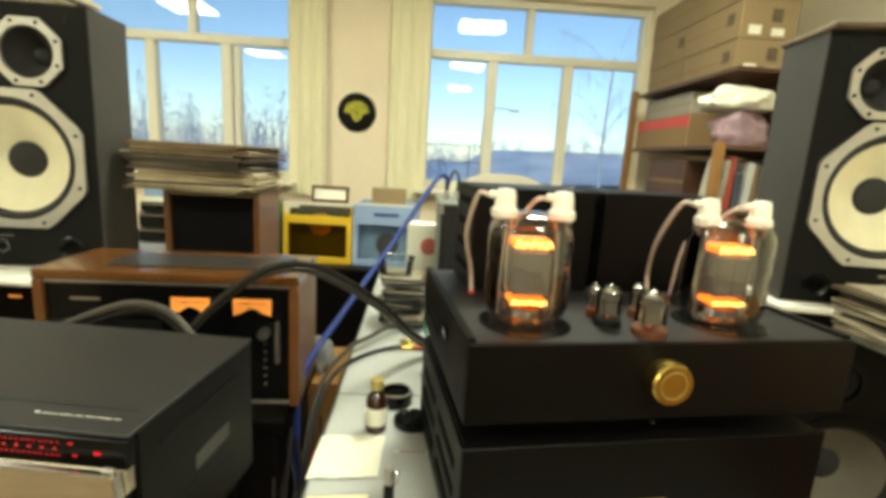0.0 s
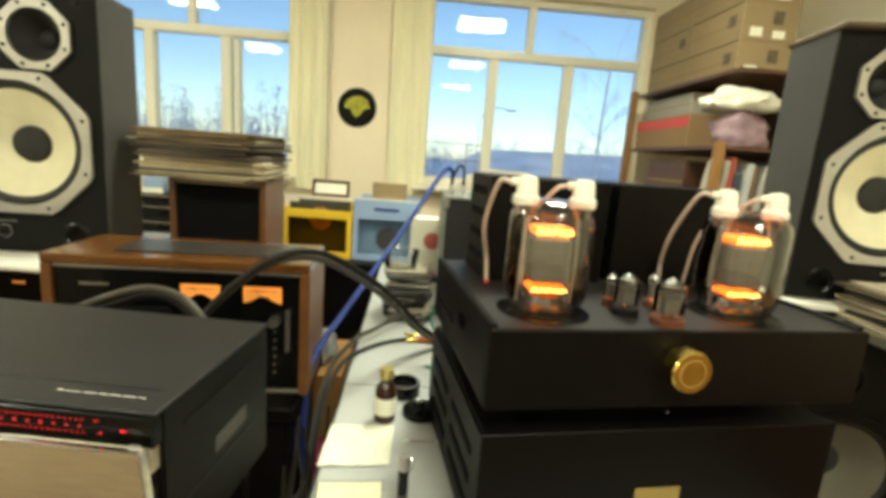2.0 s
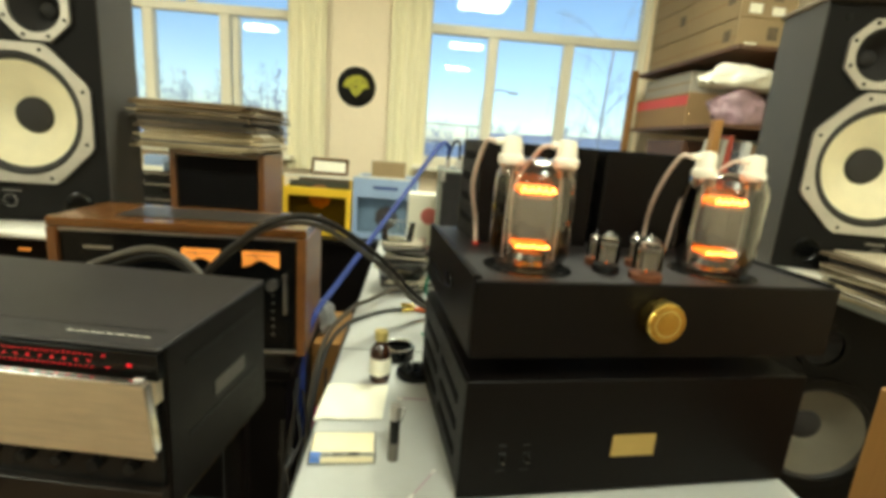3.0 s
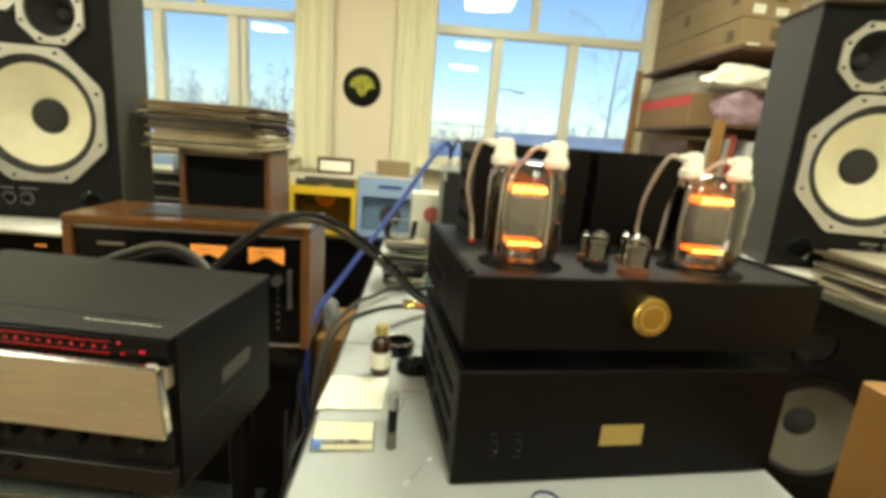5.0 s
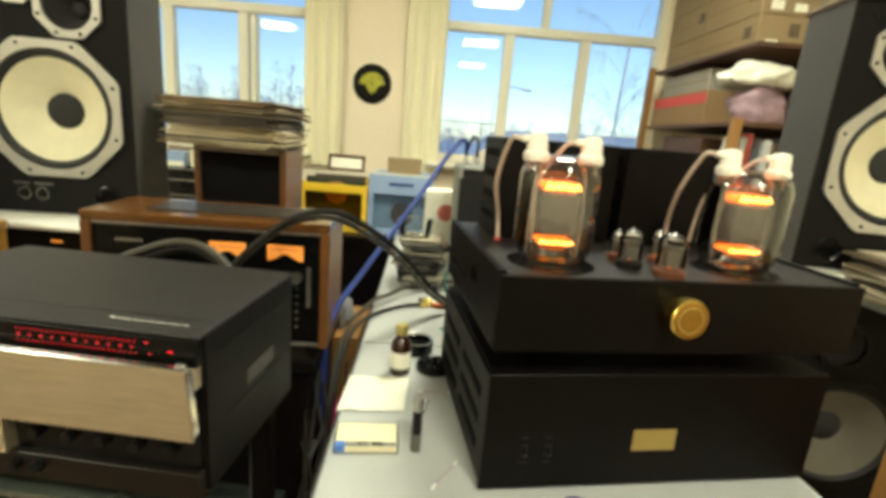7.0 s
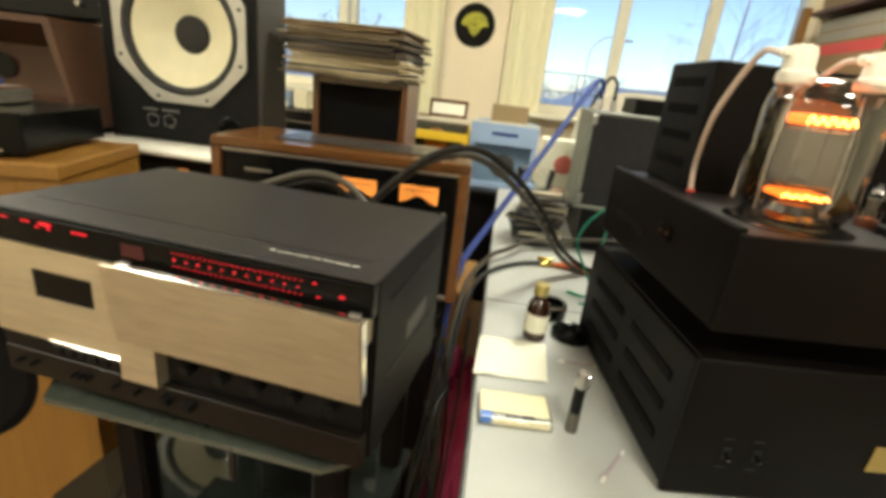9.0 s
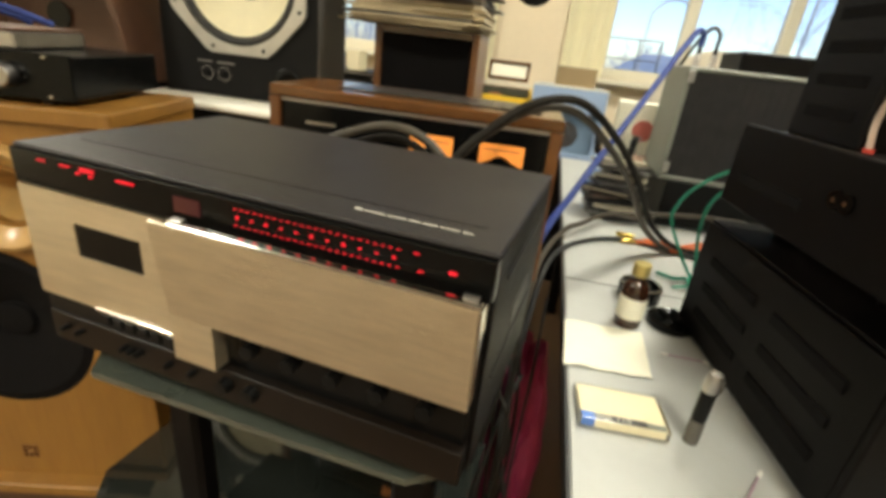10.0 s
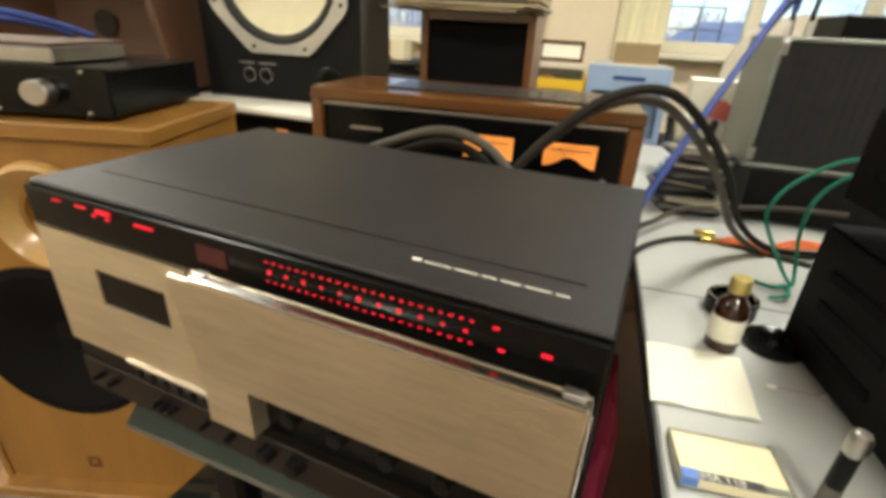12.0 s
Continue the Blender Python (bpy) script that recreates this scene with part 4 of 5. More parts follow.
for i in range(3):
    for j in range(2):
        carton(1.625 - 0.004 * i, 2.74 + 0.545 * j, 1.8702 + 0.201 * i, 0.32, 0.54, 0.20, "flat brown cardboard carton with dark stamps", marks=(j == 0 or i == 1))
carton(1.50, 2.90, 1.4802, 0.34, 0.72, 0.20, "open cardboard box with a red band", CARD_DARK, False, RED)
carton(1.54, 2.98, 1.6806, 0.3, 0.62, 0.135, "pale grey flat box on a carton", GREY_CARD, False)
carton(1.52, 2.90, 1.1402, 0.4, 0.5, 0.26, "plain brown box on a shelf", BROWN_CAB, False)


def bag(name, x, y, z, sx, sy, sz, material, seed, label):
    bm = bmesh.new()
    bmesh.ops.create_icosphere(bm, subdivisions=4, radius=1)
    for v in bm.verts:
        n = noise.noise(v.co * 1.6 + Vector((seed, 0, 0))) * 0.28 + noise.noise(v.co * 5 + Vector((0, seed, 0))) * 0.10
        q = v.co * (1 + n)
        q.z = max(q.z, -0.62)
        v.co = Vector((q.x * sx, q.y * sy, (q.z + 0.62) * sz))
    ob = solo(name, bm, material, label, "bag")
    ob.matrix_world = pose(x, y, z)
    return ob


WHITE_BAG = mat("white_plastic_film", (0.72, 0.69, 0.58), 0.35, vary=0.15, scale=10, bump=0.5, bump_scale=25)
PINK_BAG = mat("pink_plastic_film", (0.30, 0.19, 0.22), 0.35, vary=0.5, scale=10, bump=0.5, bump_scale=25)
bag("pink_bag", 1.60, 2.56, 1.4802, 0.16, 0.09, 0.115, PINK_BAG, 3.0, "crumpled pink plastic bag on a shelf")
bag("white_bag", 1.58, 2.56, 1.665, 0.20, 0.09, 0.075, WHITE_BAG, 8.0, "crumpled white plastic bag on a shelf")
rnd = random.Random(5)
x = 1.495
BOOKS = [mat("book_cover_%d" % i, c, 0.6, vary=0.2, scale=12) for i, c in enumerate(((0.45, 0.42, 0.36), (0.35, 0.05, 0.03), (0.05, 0.06, 0.08), (0.5, 0.5, 0.48), (0.18, 0.10, 0.05)))]
for k in range(16):
    w, h = rnd.uniform(0.018, 0.04), rnd.uniform(0.20, 0.29)
    bk = thing("book", pose(x, 2.50, 1.1402, 0, rnd.uniform(-2, 3) if k % 5 else 7, 0), "upright book on a wooden shelf", "book", "books on the shelf")
    part("cover", box(0, w, 0, 0.18, 0, h, 0.002), BOOKS[k % 5], bk)
    part("pages", box(0.003, w - 0.003, 0.004, 0.183, 0.004, h + 0.0005), PAPER, bk, "pale page block")
    x += w + 0.012

# ---- sideboard with record crates ----
bench("sideboard", -1.05, 0.12, 2.62, 3.20, 0.68, BLACK, "long dark sideboard under the window")


def crate(x0, x1, z0, h, material, film, label, seed):
    c = thing("record_crate", pose(x0, 2.72, z0), label, "crate", "plastic record crates")
    W, D = x1 - x0, 0.36
    top = 0.05 if seed == 0 else 0.115
    for a, bb, y0, y1, q0, q1 in ((0, W, 0, 0.012, h - top, h), (0, W, 0, 0.012, 0, 0.04), (0, 0.03, 0, 0.012, 0.04, h - top), (W - 0.03, W, 0, 0.012, 0.04, h - top)):
        part("front_bar", box(a + 0.0002, bb - 0.0002, y0, y1, q0 + 0.0002, q1 - 0.0002, 0.003), material, c)
    part("side_wall", box(0, 0.010, 0.0125, D, 0, h, 0.003), material, c)
    part("side_wall", box(W - 0.010, W, 0.0125, D, 0, h, 0.003), material, c)
    part("back_wall", box(0.0105, W - 0.0105, D - 0.01, D, 0, h, 0.003), material, c)
    part("bottom", box(0.0105, W - 0.0105, 0.0125, D - 0.0105, 0, 0.008), material, c)
    part("film", box(0.03, W - 0.03, 0.004, 0.0055, 0.04, h - top), film, c, "translucent crate front").visible_shadow = False
    if seed:
        part("handle_slot", box(W * 0.32, W * 0.70, -0.0012, -0.0002, h - 0.062, h - 0.044, 0.0003), CABLE_BLUE, c, "dark blue handle slot")
        part("rim", box(0, W, 0.0002, 0.02, h, h + 0.010, 0.002), WHITE_BAG, c, "pale rim")
    else:
        part("upper_rim", box(0, W, 0, 0.012, h + 0.058, h + 0.068, 0.002), WHITE_BAG, c, "pale upper rim")
        for xx in (0, W - 0.008):
            part("rim_post", box(xx, xx + 0.008, 0.001, 0.011, h, h + 0.058), CRATE_YELLOW, c)
    rnd = random.Random(seed)
    for k in range(9):
        hh = rnd.uniform(0.27, 0.315)
        rs = thing("record_sleeve", pose(x0 + 0.03, 2.745 + 0.033 * k, z0 + 0.0085, -3, 0, 0), "record sleeve standing in a crate", "records", "records in the crates")
        part("cover", box(0.0, W - 0.06, 0, 0.008, 0, hh), SLEEVES[(1, 3, 3, 1, 3, 1, 3, 1, 3)[k] if seed == 0 else (k + seed) % len(SLEEVES)], rs)
        if k == 0:
            part("cover_picture", lathe([(0, 0), (0.07, 0), (0.06, 0.001), (0, 0.001)], (W * 0.45, 0, 0.12 if seed else 0.22), FWD, 9), BOOKS[4] if seed else ORANGE_PRINT, rs, "soft round printed shape")


ORANGE_PRINT = mat("orange_brown_print", (0.48, 0.22, 0.08), 0.6, vary=0.5, scale=20)
SLEEVES = [mat("record_sleeve_%d" % i, c, 0.6, vary=0.4, scale=9) for i, c in enumerate(((0.45, 0.36, 0.12), (0.05, 0.05, 0.03), (0.5, 0.48, 0.42), (0.07, 0.04, 0.02), (0.30, 0.34, 0.16)))]
crate(-0.860, -0.465, 0.6802, 0.280, CRATE_YELLOW, CLEAR_YELLOW, "yellow plastic crate of records", 0)
crate(-0.458, -0.085, 0.6802, 0.358, CRATE_BLUE, CLEAR_BLUE, "pale blue plastic crate of records", 2)
pf = thing("picture_frame", pose(-0.597, 2.735, 1.042, -12, 0, 0), "small brown framed cream panel on the records", "frame")
for a, bb, c0, c1 in ((-0.105, 0.105, 0, 0.014), (-0.105, 0.105, 0.078, 0.092), (-0.105, -0.091, 0.014, 0.078), (0.091, 0.105, 0.014, 0.078)):
    part("rail", box(a, bb, 0, 0.03, c0, c1, 0.002), WALNUT, pf)
part("panel", box(-0.091, 0.091, 0.008, 0.02, 0.014, 0.078), PAPER, pf)
solo("card_piece", box(-0.355, -0.16, 2.735, 2.755, 1.0, 1.138, 0.002), CARD, "piece of brown card among the records", "card")
solo("green_box", box(-0.99, -0.885, 2.70, 2.82, 0.6802, 1.03, 0.004), mat("green_card", (0.02, 0.22, 0.10), 0.5), "narrow green box on the sideboard", "box")
solo("white_packet", box(-0.94, -0.875, 2.64, 2.69, 0.6802, 0.86, 0.004), PAPER, "white packet on the sideboard", "packet")

bench("low_sideboard", -1.95, -1.08, 2.60, 3.05, 0.68, BLACK, "long dark sideboard carrying a stack of audio units")
z = 0.6802
for k, (h, w) in enumerate(((0.095, 0.47), (0.075, 0.45), (0.085, 0.47), (0.06, 0.43))):
    u = thing("audio_unit", pose(-1.64 + 0.008 * k, 2.63 + 0.006 * k, z), "slim black audio unit with a bright trim line in a stack", "audio unit", "stacked audio units")
    part("body", box(0, w, 0.006, 0.34, 0.008, h - 0.001, 0.003), BLACK, u)
    part("front_panel", box(-0.002, w + 0.002, 0, 0.006, 0.006, h - 0.002, 0.001), BLACK_PLASTIC, u)
    part("trim_line", box(0.004, w - 0.004, -0.0015, 0, h - 0.014, h - 0.009), STEEL, u, "thin bright trim line")
    part("display", box(0.12, 0.27, -0.001, 0, h * 0.35, h * 0.65), GLOSS, u)
    for j in range(4):
        part("button", box(0.31 + 0.03 * j, 0.328 + 0.03 * j, -0.003, 0, h * 0.35, h * 0.5, 0.001), STEEL, u)
    for x in (0.05, w - 0.05):
        for y in (0.05, 0.29):
            part("foot", lathe([(0, 0), (0.014, 0), (0.015, 0.009), (0, 0.009)], (x, y, 0), UP, 10), RUBBER, u)
    z += h
bx = thing("small_carton", pose(-1.60, 2.66, z + 0.0002, 0, 0, 6), "small blue and white carton on stacked audio units", "box")
part("body", box(0, 0.10, 0, 0.09, 0, 0.085, 0.002), CRATE_BLUE, bx)
part("end_label", box(0.0, 0.10, -0.001, 0, 0.0, 0.03), PAPER, bx)
bx = thing("small_carton", pose(-1.455, 2.66, z + 0.0002, 0, 0, -4), "small cream carton on stacked audio units", "box")
part("body", box(0, 0.075, 0, 0.09, 0, 0.10, 0.002), CREAM_CARD, bx)
part("lid_flap", box(-0.001, 0.076, -0.001, 0.04, 0.10, 0.1015), PAPER, bx)

# wall clock made from a record
ck = thing("record_wall_clock", pose(-0.63, Y1 - 0.002, 1.635), "black record on the wall with a yellow label", "clock")
part("disc", lathe([(0, 0), (0.148, 0), (0.150, 0.0015), (0.148, 0.003), (0.06, 0.004), (0, 0.004)], (0, 0, 0), FWD, 56), GLOSS, ck, "black vinyl disc")
part("label", plate([(-0.10, 0.0), (-0.08, 0.055), (-0.03, 0.085), (0.03, 0.088), (0.08, 0.06), (0.10, 0.0), (0.055, -0.01), (0.03, -0.05), (0.0, -0.075), (-0.03, -0.05), (-0.05, -0.012)], -0.006, -0.0042), mat("dull_yellow_print", (0.42, 0.40, 0.03), 0.6, vary=0.5, scale=30), ck, "dull yellow printed motif")
part("clock_spindle", lathe([(0, 0.006), (0.008, 0.006), (0.008, 0.012), (0, 0.013)], (0, 0, 0), FWD, 12), BLACK_PLASTIC, ck)

# ---- behind the amplifier ----
c = thing("black_box", pose(0.03, 1.565, 0.75), "black equipment box on the table", "box")
part("body", box(0.004, 0.496, 0.006, 0.36, 0.008, 0.134, 0.003), BLACK, c)
part("front_panel", box(0, 0.50, 0, 0.0055, 0.006, 0.1345, 0.001), BLACK_PLASTIC, c)
for x in (0.04, 0.46):
    for y in (0.05, 0.31):
        part("foot", lathe([(0, 0), (0.015, 0), (0.016, 0.009), (0, 0.009)], (x, y, 0), UP, 12), RUBBER, c)
c = thing("grey_cabinet", pose(0.007, 1.572, 0.885), "light grey framed cabinet with a dark ribbed front", "cabinet")
part("frame_side", box(0, 0.012, 0, 0.30, 0, 0.30, 0.003), GREY_CASE, c)
part("frame_side", box(0.488, 0.50, 0, 0.30, 0, 0.30, 0.003), GREY_CASE, c)
part("frame_top", box(0.012, 0.488, 0, 0.30, 0.289, 0.2995, 0.003), GREY_CASE, c)
part("frame_bottom", box(0.012, 0.488, 0, 0.30, 0.0005, 0.012, 0.003), GREY_CASE, c)
part("front", box(0.012, 0.488, 0.010, 0.03, 0.012, 0.289), CASE_FRONT, c, "dark ribbed front")
for k in range(22):
    part("rib", box(0.024 + 0.021 * k, 0.034 + 0.021 * k, 0.0085, 0.010, 0.014, 0.287), CASE_FRONT, c)
for z in (0.02, 0.26):
    part("corner_clip", box(0.004, 0.02, -0.002, 0, z, z + 0.03, 0.001), STEEL, c)
c = thing("white_carton", pose(-0.105, 1.90, 0.75), "white card box with a red disc printed on it", "box")
part("body", box(0, 0.15, 0, 0.10, 0, 0.31, 0.003), PAPER, c)
part("red_disc", lathe([(0, 0), (0.035, 0), (0.035, 0.0008), (0, 0.0008)], (0.09, 0, 0.22), FWD, 28), mat("soft_red_print", (0.62, 0.16, 0.13), 0.6), c, "soft red printed disc")
c = thing("black_case", pose(0.14, 1.64, 1.185), "flat black case on a grey cabinet", "case")
part("body", box(0, 0.34, 0, 0.2, 0, 0.05, 0.004), BLACK, c)
for x in (0.035, 0.075):
    pl = thing("plug", pose(x, 1.65, 1.185), "metal cable plug on a grey cabinet", "plug", "plugs on the cabinet")
    part("shell", lathe([(0, 0), (0.009, 0), (0.009, 0.028), (0.006, 0.034), (0, 0.034)], seg=14), STEEL, pl)
    part("boot", lathe([(0.0065, 0.034), (0.004, 0.055), (0, 0.055)], seg=12), BLACK_PLASTIC, pl)


def rounded(w, h, r, n=10):
    p = [(0, 0), (w, 0)]
    for k in range(n + 1):
        a = math.pi / 2 * k / n
        p.append((w - r + r * math.cos(a), h - r + r * math.sin(a)))
    for k in range(n + 1):
        a = math.pi / 2 + math.pi / 2 * k / n
        p.append((r + r * math.cos(a), h - r + r * math.sin(a)))
    return p


ch = thing("chair", pose(0.05, 1.99, 0), "beige plastic chair with a rounded back", "chair")
bm = plate(rounded(0.60, 0.52, 0.24), 0, 0.03)
bmesh.ops.bevel(bm, geom=[e for e in bm.edges], offset=0.008, segments=2, affect="EDGES")
ob = part("backrest", bm, BEIGE, ch)
ob.location = (0, 0.44, 0.745)
part("seat", box(0.04, 0.56, 0.06, 0.47, 0.43, 0.46, 0.012), BEIGE, ch)
for x in (0.06, 0.50):
    for y in (0.08, 0.44):
        part("leg", box(x, x + 0.03, y, y + 0.03, 0, 0.43 if y < 0.2 else 0.76, 0.004), STEEL, ch)


# ---- small things on the table ----
def jewel_pile():
    rnd = random.Random(11)
    h = 0.75
    for k in range(16):
        t = 0.011
        j = thing("disc_case", pose(-0.090 + rnd.uniform(-0.026, 0.022), 1.60 + rnd.uniform(-0.03, 0.02), h + 0.0002, 0, 0, rnd.uniform(-20, 20)), "clear plastic disc case in a loose pile", "disc case", "disc cases on the table")
        part("shell", box(-0.071, 0.071, -0.062, 0.062, 0, t - 0.0006, 0.001), CLEAR, j).visible_shadow = False
        part("tray", box(-0.066, 0.066, -0.058, 0.058, 0.002, 0.006), (CASE_FRONT, STEEL, OLD[5], OLD[4])[k % 4], j, "grey inner tray")
        h += t
    cup = thing("clear_tub", pose(-0.125, 1.60, h + 0.0004), "clear plastic tub on a pile of cases", "tub")
    part("tub_wall", lathe([(0.0, 0.0), (0.055, 0.0), (0.062, 0.055), (0.066, 0.058), (0.060, 0.056), (0.053, 0.003), (0, 0.003)], seg=28), CLEAR, cup).visible_shadow = False


jewel_pile()


def bottle():
    b = thing("medicine_bottle", pose(-0.110, 0.918, 0.75) @ Matrix.Diagonal((1.05, 1.05, 1.06, 1)), "small brown glass bottle with white label and gold cap", "bottle")
    part("glass", lathe([(0, 0), (0.019, 0), (0.0215, 0.003), (0.0215, 0.064), (0.019, 0.074), (0.011, 0.083), (0.0105, 0.095), (0, 0.095)], seg=32), LIQUID, b, "brown glass")
    part("label", lathe([(0.0217, 0.018), (0.0219, 0.0185), (0.0219, 0.0535), (0.0217, 0.054)], seg=32), PAPER, b, "blank white paper label")
    part("cap", lathe([(0.0125, 0.090), (0.0135, 0.091), (0.0135, 0.109), (0.0125, 0.111), (0, 0.111)], seg=24), mat("pale_gold_cap", (0.62, 0.50, 0.18), 0.35, 0.7), b, "pale gold screw cap")


bottle()
r = thing("black_ring", pose(-0.077, 1.037, 0.75), "short black plastic ring standing on the table", "ring")
part("wall", lathe([(0.036, 0), (0.040, 0.001), (0.040, 0.028), (0.038, 0.031), (0.034, 0.031), (0.033, 0.028), (0.033, 0.001)], seg=36, close=True), GLOSS, r)
part("rim", lathe([(0.033, 0.0312), (0.0345, 0.0322), (0.037, 0.0322), (0.0385, 0.0312)], seg=36), CHROME, r, "bright rim")
r = thing("black_reel", pose(-0.032, 0.948, 0.75), "small black plastic reel hub on the table", "reel")
part("flange", lathe([(0, 0), (0.040, 0), (0.042, 0.003), (0.042, 0.012), (0.036, 0.016), (0.022, 0.010), (0.012, 0.010), (0.010, 0.014), (0, 0.014)], seg=36), GLOSS, r)
part("spindle", lathe([(0.006, 0.014), (0.006, 0.030), (0.003, 0.033), (0, 0.033)], seg=14), BLACK_PLASTIC, r)
for a in (0, 120, 240):
    part("spoke", box(0.011, 0.034, -0.003, 0.003, 0.011, 0.018, 0.001, m=pose(0, 0, 0, 0, 0, a)), BLACK_PLASTIC, r)

# square of paper, a little wavy
bm = bmesh.new()
n = 12
g = [[bm.verts.new((-0.216 + 0.127 * i / n + 0.002 * j / n * (i / n), 0.749 + 0.134 * j / n + 0.01 * i / n, 0.7512 + 0.0016 * math.sin(i * 0.5 + j * 0.3) ** 2 + 0.003 * (j == 0) * math.sin(i * 0.7) ** 2)) for i in range(n + 1)] for j in range(n + 1)]
for j in range(n):
    for i in range(n):
        bm.faces.new((g[j][i], g[j][i + 1], g[j + 1][i + 1], g[j + 1][i]))
top = bmesh.ops.extrude_face_region(bm, geom=list(bm.faces))
for v in top["geom"]:
    if isinstance(v, bmesh.types.BMVert):
        v.co.z += 0.0012
solo("note_paper", bm, PAPER, "pad of blank white note paper on the table", "paper")


def cassette():
    c = thing("cassette_case", pose(-0.196, 0.624, 0.75, 0, 0, 5.5), "cassette in its clear case with a cream card", "cassette")
    sh = part("case", box(0, 0.109, 0, 0.069, 0, 0.0165, 0.0012), CLEAR, c, "clear plastic case")
    sh.visible_shadow = False
    part("card", box(0.0025, 0.1055, 0.0022, 0.066, 0.002, 0.0145), CREAM_CARD, c, "cream inlay card")
    part("blue_stripe", box(0.0025, 0.019, 0.0018, 0.0021, 0.003, 0.0142), BLUE, c)
    part("blue_stripe", box(0.0025, 0.0195, 0.0022, 0.0145, 0.0146, 0.0149), BLUE, c)
    part("black_stripe", box(0.0200, 0.082, 0.0022, 0.0135, 0.0146, 0.0149), PRINT, c, "black title band")
    part("grey_stripe", box(0.0822, 0.1050, 0.0022, 0.0115, 0.0146, 0.0149), GREY_CASE, c)
    cu = bpy.data.curves.new("title", "FONT")
    cu.body, cu.size, cu.extrude = "MA 110", 0.0132, 0.0001
    tmp = bpy.data.objects.new("title", cu)
    me = bpy.data.meshes.new_from_object(tmp)
    me.materials.clear()
    me.materials.append(WHITE)
    t = new("title", me)
    t.parent = c
    t.matrix_local = pose(0.0212, 0.0032, 0.0152, 0, 0, 0)


cassette()


def torch():
    t = thing("penlight", pose(-0.060, 0.650, 0.75, 0, 0, 20), "small metal penlight with a black grip, standing on end", "torch")
    part("tail", lathe([(0, 0), (0.0085, 0), (0.0088, 0.002), (0.0088, 0.030), (0.0082, 0.034), (0, 0.034)], seg=24), PLATE_GREY, t, "dull grey metal tail")
    part("grip", lathe([(0.0082, 0.034), (0.0086, 0.036), (0.0082, 0.074), (0.0078, 0.076)], seg=24), BLACK_PLASTIC, t, "black grip")
    part("head", lathe([(0.0080, 0.076), (0.0088, 0.078), (0.0088, 0.098), (0.0078, 0.101), (0.0066, 0.097), (0, 0.097)], seg=24), STEEL, t, "dull metal head")
    part("clip", tube([(0.007, 0, 0.090), (0.014, 0, 0.092), (0.016, 0, 0.084), (0.013, 0, 0.074), (0.008, 0, 0.068)], 0.0015, 6), CHROME, t)


torch()
SWAB = mat("pinkish_swab_stick", (0.45, 0.28, 0.36), 0.5)
COTTON = mat("cotton_wool", (0.82, 0.80, 0.74), 0.95, bump=0.5, bump_scale=600)
for a, e in (((-0.066, 0.838), (0.010, 0.842)), ((-0.030, 0.555), (0.011, 0.624))):
    d = math.degrees(math.atan2(e[1] - a[1], e[0] - a[0]))
    L = math.hypot(e[0] - a[0], e[1] - a[1])
    s = thing("cotton_swab", pose(a[0], a[1], 0.7531, 0, 0, d), "used cotton swab lying on the table", "swab", "cotton swabs")
    part("stick", lathe([(0, 0), (0.0012, 0), (0.0012, L), (0, L)], (0, 0, 0), Matrix.Rotation(radians(90), 4, "Y"), 8), SWAB, s)
    for x in (0.0, L - 0.012):
        part("bud", lathe([(0, -0.001), (0.0022, 0.001), (0.003, 0.006), (0.002, 0.012), (0, 0.013)], (x, 0, 0), Matrix.Rotation(radians(90), 4, "Y"), 10), COTTON, s, "white cotton bud")
r = thing("purple_ring", pose(0.19, 0.535, 0.7525), "loop of thin purple cord near the table's front", "cord")
part("loop", tube([(0.022 * math.cos(a * 0.5), 0.022 * math.sin(a * 0.5), 0.001) for a in range(13)], 0.002, 6, 4), mat("purple_cord", (0.05, 0.03, 0.16), 0.5), r)


# ---- cables ----
def cable(name, pts, r, material, label, group="", dx=(0, 0, 0)):
    c = thing(name, Matrix(), label, "cable", group)
    part("sheath", tube([Vector(p) + Vector(dx) for p in pts], r, 10, 12), material, c)
    return c


ARCH = [(-0.49, 0.775, 0.93), (-0.445, 0.80, 0.99), (-0.395, 0.83, 1.05), (-0.33, 0.865, 1.100), (-0.262, 0.92, 1.105), (-0.192, 1.01, 1.05), (-0.115, 1.13, 0.955), (-0.04, 1.26, 0.835), (0.05, 1.33, 0.768), (0.16, 1.36, 0.762)]
cable("speaker_cable", ARCH, 0.0066, CABLE_DARK, "thick dark braided cable arching over the table", "thick cables")
cable("speaker_cable", ARCH, 0.0066, CABLE_GREY, "thick grey-brown cable arching over the table", "thick cables", (-0.010, 0.008, -0.014))
cable("speaker_cable", [(-0.70, 0.80, 0.98), (-0.60, 0.80, 1.025), (-0.53, 0.80, 1.047), (-0.47, 0.80, 1.035), (-0.42, 0.785, 0.99), (-0.40, 0.775, 0.93)], 0.0066, CABLE_GREY, "thick grey-brown cable looping behind the deck", "thick cables")
cable("speaker_cable", [(-0.70, 0.815, 0.955), (-0.60, 0.82, 1.005), (-0.53, 0.82, 1.027), (-0.475, 0.815, 1.012), (-0.43, 0.80, 0.96)], 0.0066, CABLE_DARK, "thick dark cable looping behind the deck", "thick cables")
